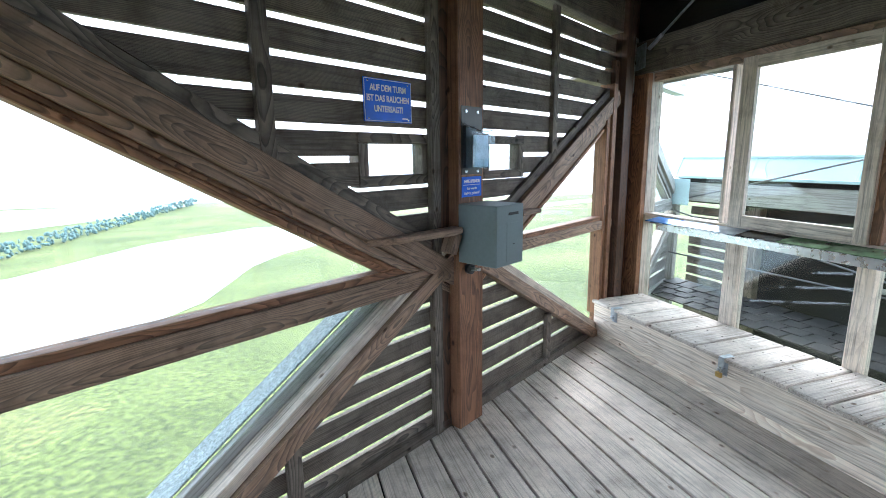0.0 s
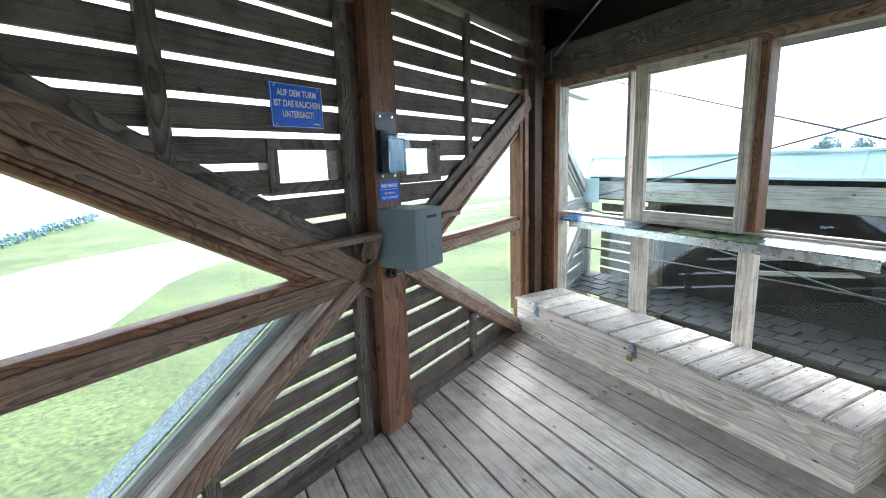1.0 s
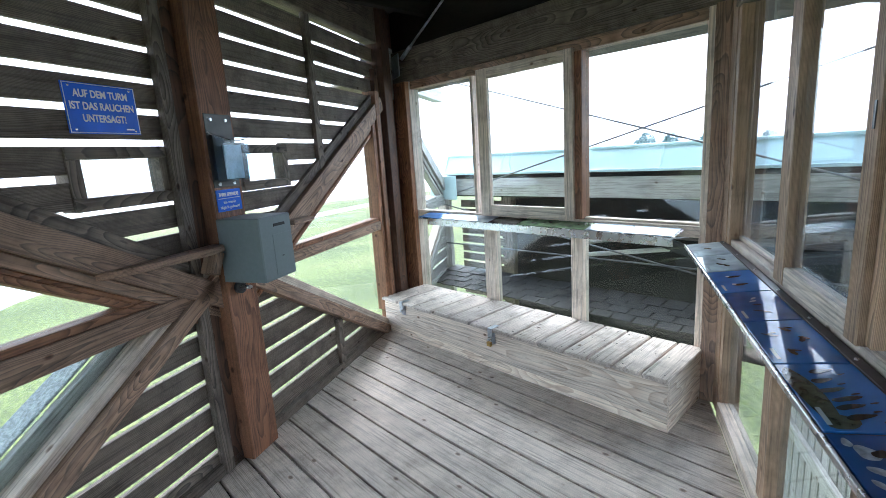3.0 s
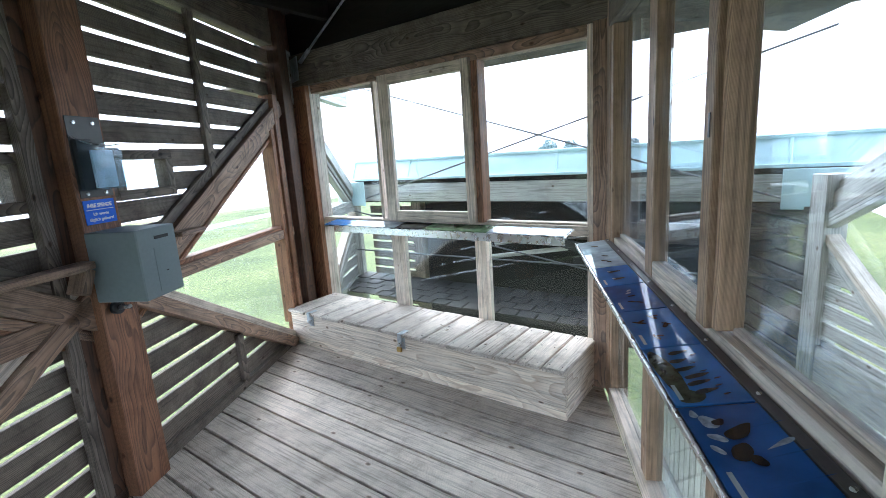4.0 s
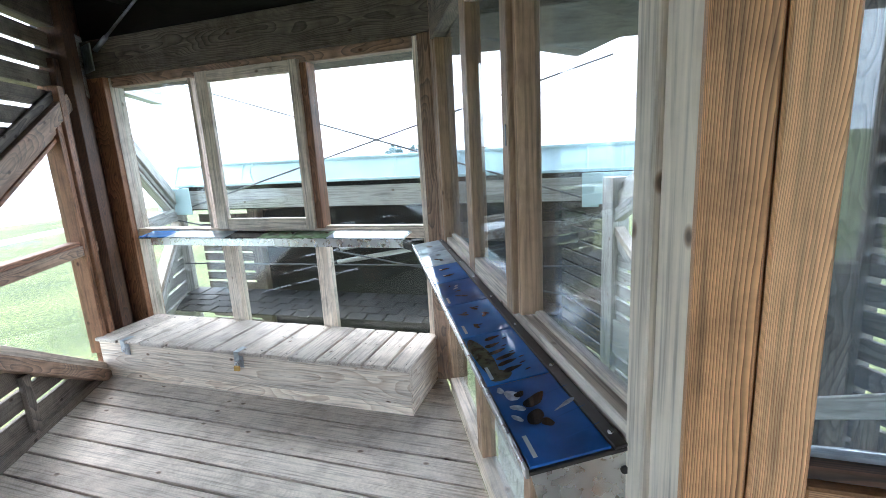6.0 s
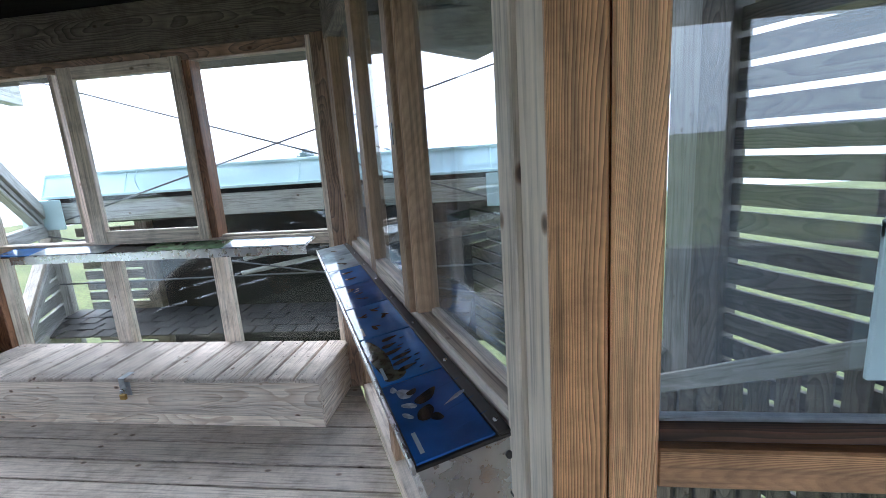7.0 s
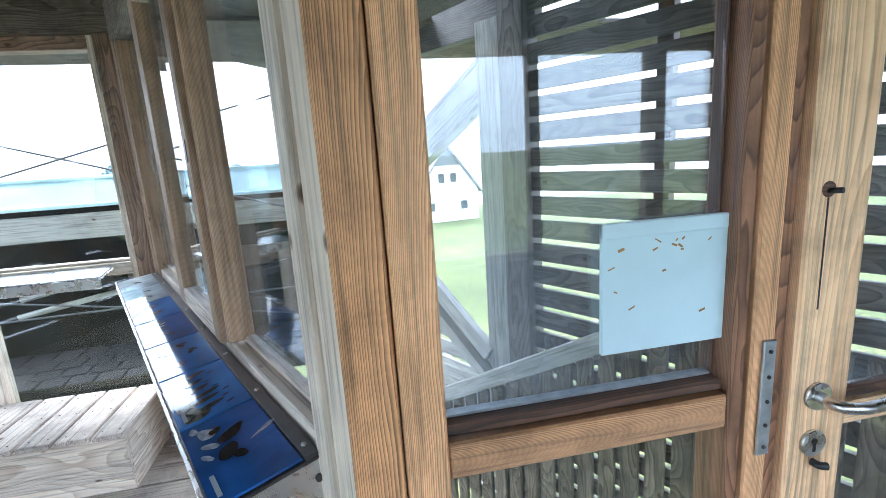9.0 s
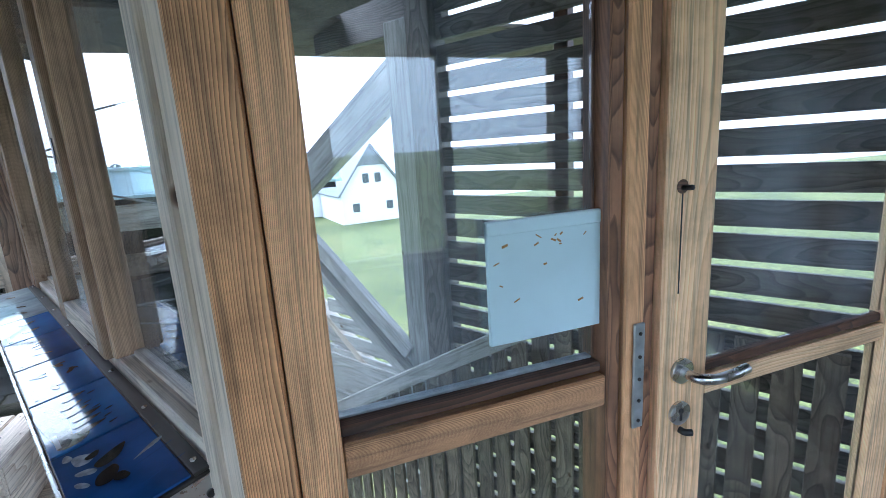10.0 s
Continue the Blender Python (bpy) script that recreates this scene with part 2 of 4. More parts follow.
STEEL = plain("brushed_stainless_steel", (0.62, 0.62, 0.61), 0.28, 1.0, 0.08, 20)
DARKSTEEL = plain("dark_bronze_profile", (0.06, 0.055, 0.05), 0.4, 0.6, 0.2, 20)
BRASS = plain("brass", (0.45, 0.3, 0.1), 0.35, 1.0, 0.2, 20)
BOXGREY = plain("grey_powder_coat", (0.2, 0.245, 0.25), 0.42, 0.0, 0.05, 60, 0.03)
BLACK = plain("black_plastic", (0.015, 0.015, 0.016), 0.45, 0.0, 0.2)
SIGNBLUE = plain("blue_enamel", (0.015, 0.14, 0.8), 0.35, 0.0, 0.12, 12, spec=0.3)
SIGNWHITE = plain("white_lettering", (0.8, 0.82, 0.86), 0.4, 0.0, 0.03)
METALROOF = plain("pale_zinc_sheet", (0.62, 0.82, 0.86), 0.4, 0.0, 0.12, 3.0)
PHOTOBLUE = plain("blue_photo_print", (0.035, 0.15, 0.42), 0.06, 0.0, 0.4, 5.0)
PHOTODEEP = plain("deep_blue_photo_print", (0.022, 0.085, 0.27), 0.06, 0.0, 0.45, 6.0)
PHOTOGREY = plain("grey_white_photo_shape", (0.3, 0.36, 0.42), 0.08, 0.0, 0.5, 50.0)
# pale prints and caption bars; also the painted sky sheen on the far desk panels
PALEPRINTSHEEN = plain("pale_print_and_sky_sheen", (0.4, 0.48, 0.52), 0.06, 0.0, 0.35, 9.0)
PHOTOGREEN = plain("green_photo_print", (0.12, 0.2, 0.1), 0.08, 0.0, 0.6, 14.0)
PHOTOBARK = plain("brown_photo_shape", (0.05, 0.055, 0.035), 0.08, 0.0, 0.6, 40.0)
PHOTODARK = plain("dark_photo_shape", (0.012, 0.012, 0.014), 0.08, 0.0, 0.3, 20.0)
PHOTOWHITE = plain("white_photo_shape", (0.6, 0.62, 0.62), 0.08, 0.0, 0.2, 20.0)
LEAFLET = plain("pale_blue_paper", (0.5, 0.6, 0.72), 0.5, 0.0, 0.3, 14.0)
SHEET = plain("pale_blue_metal_sheet", (0.6, 0.76, 0.8), 0.35, 0.0, 0.08, 4.0)
RUST = plain("rust_stain", (0.35, 0.2, 0.07), 0.8, 0.0, 0.4, 40.0)
PLASTER = plain("white_render", (0.8, 0.8, 0.77), 0.8, 0.0, 0.05, 2.0)
TILE = plain("grey_roof_tile", (0.16, 0.17, 0.19), 0.7, 0.0, 0.2, 2.0)
WINDARK = plain("dark_far_window", (0.05, 0.06, 0.08), 0.2)


def lichen():
    m, n, l, b = nodes_of("lichen_covered_board")
    tc = n.new("ShaderNodeTexCoord")
    a = n.new("ShaderNodeTexNoise"); a.inputs["Scale"].default_value, a.inputs["Detail"].default_value, a.inputs["Roughness"].default_value = 85, 8, 0.75
    l.new(tc.outputs["Object"], a.inputs["Vector"])
    r = ramp(n, [(0.38, (0.16, 0.18, 0.17)), (0.5, (0.3, 0.34, 0.34)), (0.64, (0.5, 0.54, 0.54))])
    l.new(a.outputs[0], r.inputs[0]); l.new(r.outputs[0], b.inputs["Base Color"])
    b.inputs["Roughness"].default_value = 0.9
    return m


LICHEN = lichen()


def grass_material():
    m, n, l, b = nodes_of("marsh_grass")
    tc = n.new("ShaderNodeTexCoord")
    big = n.new("ShaderNodeTexNoise"); big.inputs["Scale"].default_value, big.inputs["Detail"].default_value = 0.12, 6
    mid = n.new("ShaderNodeTexNoise"); mid.inputs["Scale"].default_value, mid.inputs["Detail"].default_value, mid.inputs["Roughness"].default_value = 3.6, 12, 0.8
    for t in (big, mid):
        l.new(tc.outputs["Object"], t.inputs["Vector"])
    r1 = ramp(n, [(0.35, (0.07, 0.088, 0.022)), (0.55, (0.11, 0.13, 0.036)), (0.75, (0.17, 0.16, 0.06))]); l.new(big.outputs[0], r1.inputs[0])
    r2 = ramp(n, [(0.4, (0.22, 0.25, 0.2)), (0.5, (0.92, 0.94, 0.88)), (0.61, (2.0, 1.88, 1.65))]); l.new(mid.outputs[0], r2.inputs[0])
    mx = n.new("ShaderNodeMix"); mx.data_type, mx.blend_type = "RGBA", "MULTIPLY"; mx.inputs[0].default_value = 0.9
    l.new(r1.outputs[0], mx.inputs[6]); l.new(r2.outputs[0], mx.inputs[7]); l.new(mx.outputs[2], b.inputs["Base Color"])
    b.inputs["Roughness"].default_value = 0.9
    bp = n.new("ShaderNodeBump"); bp.inputs["Strength"].default_value, bp.inputs["Distance"].default_value = 0.8, 0.1
    l.new(mid.outputs[0], bp.inputs["Height"]); l.new(bp.outputs[0], b.inputs["Normal"])
    return m


GRASS = grass_material()
WATER = plain("still_water", (0.3, 0.33, 0.33), 0.12, 0.0, 0.1, 0.3)
# leaf colour with a little distance haze mixed in as blue
BUSH = plain("haze_blue_shrub_leaf", (0.13, 0.2, 0.2), 0.9, 0.0, 0.4, 3.0)
# distance haze painted as a pale ground colour
HAZEGROUND = plain("haze_pale_ground", (0.52, 0.55, 0.52), 0.6, 0.0, 0.2, 0.02)
GRAVEL = plain("pale_gravel", (0.42, 0.42, 0.4), 0.9, 0.0, 0.3, 6.0)


# ---- building blocks ----
def rough_box(lx, ly, lz, bevel=0.004):
    bm = bmesh.new()
    bmesh.ops.create_cube(bm, size=1.0, matrix=Matrix.Diagonal((lx, ly, lz, 1)))
    if bevel:
        bmesh.ops.bevel(bm, geom=list(bm.edges), offset=min(bevel, 0.3 * min(lx, ly, lz)), segments=1, affect="EDGES", profile=0.5)
    return bm


def part(name, bm, material, parent=None, label="", at=None):
    me = bpy.data.meshes.new(name)
    bm.to_mesh(me)
    bm.free()
    if material:
        me.materials.append(material)
    ob = new(name, me)
    if parent is not None:
        ob.parent = parent
    if at is not None:
        ob.matrix_basis = at
    return tagged(ob, label) if label else ob


def nest(ob, holder_part):
    """Makes a part a sub-part of another part of the same thing, where it stands."""
    ob.parent = holder_part
    ob.matrix_basis = holder_part.matrix_basis.inverted() @ ob.matrix_basis
    return ob


def thing(name, label, category, at=None, group="", kind=""):
    ob = new(name)
    ob.empty_display_size = 0.1
    if at is not None:
        ob.matrix_basis = at
    return tagged(ob, label, category, group, kind)


def wall_pose(x, y, heading):
    """Local x runs along the wall, local y away to its left side, z up."""
    return pose(x, y, 0, 0, 0, heading)


def member(name, u0, z0, u1, z1, width, n0, n1, material, parent, label="", bevel=0.004):
    """A timber in a wall's plane from (u0, z0) to (u1, z1), so wide, between the depths n0 and n1."""
    d = Vector((u1 - u0, 0, z1 - z0))
    turn = Matrix.Rotation(-math.atan2(d.z, d.x), 4, "Y")
    at = Matrix.Translation(((u0 + u1) / 2, (n0 + n1) / 2, (z0 + z1) / 2)) @ turn
    return part(name, rough_box(d.length, abs(n1 - n0), width, bevel), material, parent, label, at)


def upright(name, u0, u1, z0, z1, n0, n1, material, parent, label="", bevel=0.004):
    return member(name, (u0 + u1) / 2, z0, (u0 + u1) / 2, z1, abs(u1 - u0), n0, n1, material, parent, label, bevel)


def level(name, u0, u1, z0, z1, n0, n1, material, parent, label="", bevel=0.004):
    return member(name, u0, (z0 + z1) / 2, u1, (z0 + z1) / 2, abs(z1 - z0), n0, n1, material, parent, label, bevel)


def block(name, x0, x1, y0, y1, z0, z1, material, parent, label="", bevel=0.004):
    return part(name, rough_box(x1 - x0, y1 - y0, z1 - z0, bevel), material, parent, label,
                Matrix.Translation(((x0 + x1) / 2, (y0 + y1) / 2, (z0 + z1) / 2)))


def polygon_plate(name, pts, n0, n1, material, parent, label=""):
    """A flat plate in a wall's plane with the given (u, z) outline."""
    bm = bmesh.new()
    a = [bm.verts.new((u, n0, z)) for u, z in pts]
    b = [bm.verts.new((u, n1, z)) for u, z in pts]
    bm.faces.new(a)
    bm.faces.new(b[::-1])
    for i in range(len(pts)):
        j = (i + 1) % len(pts)
        bm.faces.new((a[i], b[i], b[j], a[j]))
    bmesh.ops.recalc_face_normals(bm, faces=list(bm.faces))
    return part(name, bm, material, parent, label)


def pane(name, pts, n, material, parent, thick=0.006):
    ob = polygon_plate(name, pts, n, n + thick, material, parent)
    ob.visible_shadow = False
    return ob


def rod(name, p, q, radius, material, parent=None, segments=10, label=""):
    p, q = Vector(p), Vector(q)
    bm = bmesh.new()
    bmesh.ops.create_cone(bm, cap_ends=True, segments=segments, radius1=radius, radius2=radius, depth=(q - p).length)
    for f in bm.faces:
        f.smooth = len(f.verts) == 4
    at = Matrix.Translation((p + q) / 2) @ (q - p).to_track_quat("Z", "Y").to_matrix().to_4x4()
    return part(name, bm, material, parent, label, at)


# ---- the outer timber walls: slats, braces, triangular panes ----
def slat_rows(gaps, gap, top):
    z, rows = 0.0, []
    for g in gaps:
        rows.append((z, g - gap / 2))
        z = g + gap / 2
    rows.append((z, top))
    return [(a, b) for a, b in rows if b - a > 0.02]


def bay(w, s, width, gaps, top=2.62, up=(1.0, 0.59), low=(0.91, 0.48), rail=(0.965, 1.085), batten=0.82, gap=0.032, tone=None, glazed=True, near=0.0, brace_mat=None, hole=None, upper=True, bead=None, head=0.34):
    """One bay beside a node post at u = 0, on the side s (1 or -1): two braces that spread from the node, a rail, panes in the
    triangles between them, and slats above and below. up, low: (height at the node, slope) of the braces' middle lines."""
    mat, bmat, fmat = tone or SLAT, brace_mat or BRACE, bead or WARM
    zu = lambda u: up[0] + up[1] * u
    zl = lambda u: low[0] - low[1] * u
    over = lambda z: min(width, (z - zu(0)) / up[1] + 0.02)
    under = lambda z: min(width, (zl(0) - z) / low[1] + 0.02)
    for a, b in slat_rows(gaps, gap, top):
        spans = []
        if upper and over(b) > near + 0.1:
            spans.append((near, max(near, over(a)), near, over(b)))
        if under(a) > near + 0.1:
            spans.append((near, under(a), near, max(near, under(b))))
        if hole and upper and b > hole[2] and a < hole[3]:
            h0, h1 = sorted((s * hole[0], s * hole[1]))
            spans = [(near, h0, near, h0), (h1, max(h1, over(a)), h1, max(h1, over(b)))]
        for p0, p1, q0, q1 in spans:
            if max(p1 - p0, q1 - q0) > 0.03:
                polygon_plate("slat", [(s * p0, a), (s * p1 + s * 0.001, a), (s * q1 + s * 0.001, b), (s * q0, b)], 0.0, 0.026, mat, w)
    # braces: dark backing timber, face timber, and two steps of glazing frame
    k, kl = math.hypot(1, up[1]), math.hypot(1, low[1])
    for nm, dz, wd, n0, n1, m in (("brace_backing", 0.152, 0.065, -0.03, 0.0, mat), ("brace", 0.06, 0.118, -0.065, 0.034, bmat),
                                  ("glazing_frame", -0.026, 0.048, -0.035, 0.056, bmat), ("glazing_frame", -0.062, 0.022, -0.015, 0.057, fmat), ("glazing_bead", -0.088, 0.028, -0.026, 0.06, fmat)):
        member(nm, 0, zu(0) + dz * k, s * width, zu(width) + dz * k, wd, n0, n1, m, w)
    for nm, dz, wd, n0, n1, m in (("brace", -0.035, 0.085, -0.065, 0.034, bmat), ("glazing_frame", 0.038, 0.055, -0.04, 0.056, FRAME)):
        member(nm, 0, zl(0) + dz * kl, s * width, zl(width) + dz * kl, wd, n0, n1, m, w)
    if rail:
        level("rail", s * 0.14, s * width, rail[0], rail[1] - 0.035, -0.045, 0.05, bmat, w)
        level("rail_bead", s * 0.12, s * width, rail[1] - 0.035, rail[1], -0.03, 0.054, fmat, w)
    if glazed:
        pane("pane", [(s * 0.2, rail[1]), (s * width, rail[1]), (s * width, zu(width) - 0.1)], 0.02, GLASS, w)
        pane("pane", [(s * 0.2, rail[0]), (s * width, rail[0]), (s * width, max(0.05, zl(width) + 0.06)), (s * 0.4, zl(0.4) + 0.06)], 0.02, GLASS, w)
    if batten:
        upright("batten", s * batten - 0.035, s * batten + 0.035, zu(batten) + 0.1, top, -0.035, -0.001, mat, w)
        if zl(batten) > 0.2:
            upright("batten", s * batten - 0.035, s * batten + 0.035, 0.03, zl(batten) - 0.1, -0.035, -0.001, mat, w)
    level("sole_board", s * near, s * width, -0.25, 0.06, -0.035, 0.06, mat, w)
    if head:
        level("head_beam", s * near, s * width, top, top + head, -0.06, 0.06, mat, w)


GAPS_L = [0.137 + 0.132 * i for i in range(6)] + [0.932, 1.066, 1.199] + [1.332 + 0.137 * i for i in range(10)]
GAPS_R = [0.2 + 0.148 * i for i in range(5)] + [0.935, 1.072, 1.209] + [1.346 + 0.139 * i for i in range(10)]
NORTH = wall_pose(1.239, 2.762, 28.8)

wall_left = thing("wall_west", "slatted timber wall with braces and a triangular window", "wall", NORTH, kind="structure")
bay(wall_left, -1, 2.75, GAPS_L, gap=0.03, up=(0.753, 0.568), low=(1.228, 0.60), rail=(0.919, 1.056), batten=1.278, near=0.1, hole=(-0.775, -0.422, 1.525, 1.678))
upright("batten", -0.385, -0.32, 0.0, 2.62, -0.045, -0.001, SLAT, wall_left)
member("outer_board", -0.5, 0.928 + 0.095 * 1.166, -2.2, -0.092 + 0.095 * 1.166, 0.06, 0.04, 0.075, OUTER, wall_left)
wall_right = thing("wall_north", "slatted timber wall with braces and triangular windows", "wall", NORTH, kind="structure")
bay(wall_right, 1, 1.95, GAPS_R, gap=0.029, up=(0.927, 0.57), low=(1.034, 0.573), rail=(0.975, 1.085), batten=0.9, near=-0.1, hole=(0.16, 0.48, 1.527, 1.688))
# the next bay of the same wall, past the window wall
north_end = thing("wall_north_east", "slatted outer timber wall with grey braces", "wall", wall_pose(4.77, 4.80, 31.1), kind="structure")
bay(north_end, -1, 1.9, GAPS_R, top=2.3, up=(1.04, 0.62), low=(0.9, 0.6), rail=(0.955, 1.09), batten=0, tone=OUTER, glazed=False, brace_mat=OUTER, upper=False, bead=OUTER)
upright("post", -0.08, 0.08, -8.0, 1.3, -0.08, 0.08, OUTER, north_end)
south_near = thing("wall_south", "dark slatted outer timber wall beside the landing", "wall", wall_pose(2.86, -1.29, 31), kind="structure")
south_far = thing("wall_south_east", "slatted outer timber wall with grey braces and an open triangle", "wall", wall_pose(4.62, -0.235, 31), kind="structure")
GAPS_S = [-0.95 + 0.134 * i for i in range(31)]
bay(south_far, -1, 1.78, [g for g in GAPS_S if g > 0], top=2.17, up=(1.0, 0.575), low=(0.86, 0.741), rail=None, batten=0, tone=OUTER, glazed=False, brace_mat=OUTER, upper=False, bead=OUTER, head=0)
upright("post", -0.08, 0.08, -8.0, 1.3, -0.08, 0.08, OUTER, south_far)
level("head_beam", -2.05, -0.95, 2.24, 2.85, -0.05, 0.02, DARKSLAT, south_far)
member("stair_brace", -0.72, 0.965, -1.66, 0.27, 0.11, 0.03, 0.09, OUTER, south_far)
member("brace_ledge", -0.72, 0.83, -1.66, 0.135, 0.08, 0.03, 0.14, OUTER, south_far)
for a, b in slat_rows([g for g in GAPS_S if 0 < g < 0.8], 0.03, 0.8):
    reach = min(1.77, (1.38 - b) / 0.69)
    if reach > 0.86:
        level("slat", -reach, -0.8, a, b, 0.03, 0.05, OUTER, south_far, bevel=0.002)
for a, b in slat_rows([g - GAPS_S[0] + 0.067 for g in GAPS_S], 0.03, 4.2):
    a, b = a + GAPS_S[0] - 0.067, b + GAPS_S[0] - 0.067
    level("slat", -2.6, 0.045, a, b, 0.0, 0.026, DARKSLAT, south_near, bevel=0.002)
    if -0.6 < a and b < 1.15:
        level("slat", 2.1, 3.6, a, b, 0.0, 0.026, DARKSLAT, south_near, bevel=0.002)
    if -0.95 < a and b < 0.1:
        level("slat", 0.41, 2.0, a, b, 0.0, 0.026, OUTER, south_near, bevel=0.002)
upright("post", 0.045, 0.213, -8.0, 3.0, -0.06, 0.08, DARKSLAT, south_near)
upright("post", 0.216, 0.40, -8.0, 2.3, -0.04, 0.06, OUTER, south_near)
for u in (-0.66, -0.93):
    upright("batten", u - 0.035, u + 0.035, -0.5, 3.0, -0.07, -0.002, POST, south_near)
# viewing slots framed into the slats
def viewing_slot(w, u0, u1, z0, z1, border=0.058):
    for a, b, c, d in ((u0 - border, u1 + border, z1, z1 + 0.05), (u0 - border, u1 + border, z0 - 0.052, z0)):
        level("slot_frame", a, b, c, d, -0.01, 0.07, SLAT, w)
    for a, b in ((u0 - border, u0), (u1, u1 + border)):
        upright("slot_frame", a, b, z0, z1, -0.008, 0.072, SLAT, w)
    pane("pane", [(u0, z0), (u1, z0), (u1, z1), (u0, z1)], 0.045, GLASS, w)


viewing_slot(wall_left, -0.775, -0.422, 1.525, 1.678)
viewing_slot(wall_right, 0.16, 0.48, 1.527, 1.688)

# lichen-grown cover board outside the lower brace
cover = member("cover_board", -0.5, 1.09, -2.2, 0.07, 0.012, 0.07, 0.185, LICHEN, wall_left, "speckled lichen-grown cover board")

# posts
main_post = thing("post", "dark brown square timber post with a steel foot", "post", NORTH, kind="structure")
upright("shaft", -0.245, -0.03, 0.0, 2.95, -0.105, 0.06, REDPOST, main_post)
upright("lining", -0.318, -0.247, 0.0, 2.95, -0.035, 0.06, POST, main_post)
corner_north = thing("post", "dark corner post between the slats and the windows", "post", NORTH, kind="structure")
upright("shaft", 1.955, 2.12, 0.0, 2.95, -0.1, 0.06, POST, corner_north)
upright("filler", 2.122, 2.5, 0.0, 2.96, -0.04, 0.05, POST, corner_north)
upright("jamb", 1.74, 1.80, 0.2, 2.02, -0.05, 0.058, WARM, corner_north)
upright("jamb", 1.802, 1.875, 0.0, 2.2, -0.07, 0.058, WARM, corner_north)
upright("jamb", 1.877, 1.953, 0.0, 2.4, -0.04, 0.058, POST, corner_north)

# ---- east window wall ----
east = thing("window_1", "three-part wooden window over a row of low panes", "window", wall_pose(3.36, 0, 90), kind="structure")
level("header_beam", 0.86, 4.2, 2.312, 2.59, -0.05, 0.10, SLAT, east)
level("header_board", 0.86, 4.4, 2.605, 2.96, -0.05, 0.06, SHADEWOOD, east)
upright("corner_post", 3.635, 3.93, 0.0, 2.31, -0.06, 0.11, WARM, east)
upright("jamb", 3.63, 3.633, 0.0, 2.31, -0.05, 0.065, FRAME, east)
upright("corner_post", 0.86, 0.99, 0.0, 2.31, -0.06, 0.09, BRACE, east)
upright("jamb", 0.992, 1.04, 0.0, 2.31, -0.05, 0.05, FRAME, east)
level("head_rail", 1.03, 3.63, 2.238, 2.31, -0.045, 0.05, BRACE, east)
level("sill_rail", 1.03, 3.63, 1.02, 1.09, -0.05, 0.055, FRAME, east)
level("glazing_bead", 1.04, 1.81, 1.09, 1.105, -0.03, 0.03, FRAME, east)
upright("mullion", 2.835, 2.87, 1.09, 2.238, -0.045, 0.04, FRAME, east)
upright("mullion", 1.81, 1.866, 1.09, 2.238, -0.045, 0.062, WARM, east)
pane("pane", [(2.87, 1.09), (3.63, 1.09), (3.63, 2.238), (2.87, 2.238)], 0.0, GLASS, east)
pane("pane", [(1.04, 1.09), (1.81, 1.09), (1.81, 2.238), (1.04, 2.238)], 0.0, GLASS, east)
sash = upright("sash", 2.645, 2.755, 1.085, 2.262, 0.045, 0.085, FRAME, east, "sliding sash frame")
upright("sash", 1.868, 1.94, 1.085, 2.262, 0.045, 0.085, FRAME, east)
level("sash", 1.94, 2.645, 1.087, 1.172, 0.046, 0.084, FRAME, east)
level("sash", 1.94, 2.645, 2.181, 2.26, 0.046, 0.084, FRAME, east)
pane("pane", [(1.94, 1.172), (2.645, 1.172), (2.645, 2.181), (1.94, 2.181)], 0.06, GLASS, east)
level("sill_rail", 0.992, 3.63, 0.0, 0.11, -0.05, 0.05, FRAME, east)
for a, b in ((2.66, 2.775), (1.815, 1.91)):
    upright("mullion", a, b, 0.11, 1.02, -0.04, 0.05, FRAME, east)
for a, b in ((1.04, 1.815), (1.91, 2.66), (2.775, 3.63)):
    pane("pane", [(a, 0.11), (b, 0.11), (b, 1.02), (a, 1.02)], 0.0, GLASS, east)

# ---- info-desk window wall ----
INFO = wall_pose(1.257, -0.141, 27.0)
info = thing("window_2", "three-part wooden window above the picture desk", "window", INFO, kind="structure")
upright("corner_post", -0.16, -0.071, 0.0, 2.85, -0.12, 0.0, SMOOTH, info)
upright("jamb", -0.069, -0.012, 0.0, 2.85, -0.08, 0.012, SMOOTH, info)
upright("glazing_bead", -0.012, 0.002, 1.085, 2.24, -0.06, -0.004, BRACE, info)
upright("mullion", 0.60, 0.632, 1.07, 2.24, -0.06, 0.014, HONEY, info)
upright("mullion", 1.29, 1.335, 1.07, 2.24, -0.06, 0.014, HONEY, info)
upright("jamb", 2.10, 2.16, 0.0, 2.24, -0.06, 0.014, HONEY, info)
upright("corner_post", 2.16, 2.42, 0.0, 2.85, -0.1, 0.018, HONEY, info)
level("header_beam", -0.012, 2.16, 2.24, 2.56, -0.06, 0.03, SLAT, info)
level("header_board", -0.012, 2.16, 2.565, 2.96, -0.06, 0.01, SHADEWOOD, info)
level("sill_rail", -0.012, 2.10, 0.95, 1.062, -0.06, 0.004, FRAME, info)
level("glazing_bead", 0.002, 0.60, 1.062, 1.083, -0.06, -0.03, FRAME, info)
level("glazing_bead", 1.335, 2.10, 1.062, 1.083, -0.06, -0.03, FRAME, info)
pane("pane", [(-0.012, 1.083), (0.60, 1.083), (0.60, 2.24), (-0.012, 2.24)], -0.048, SPRAYVEIL, info)
pane("pane", [(1.335, 1.083), (2.10, 1.083), (2.10, 2.24), (1.335, 2.24)], -0.048, SPRAYVEIL, info)
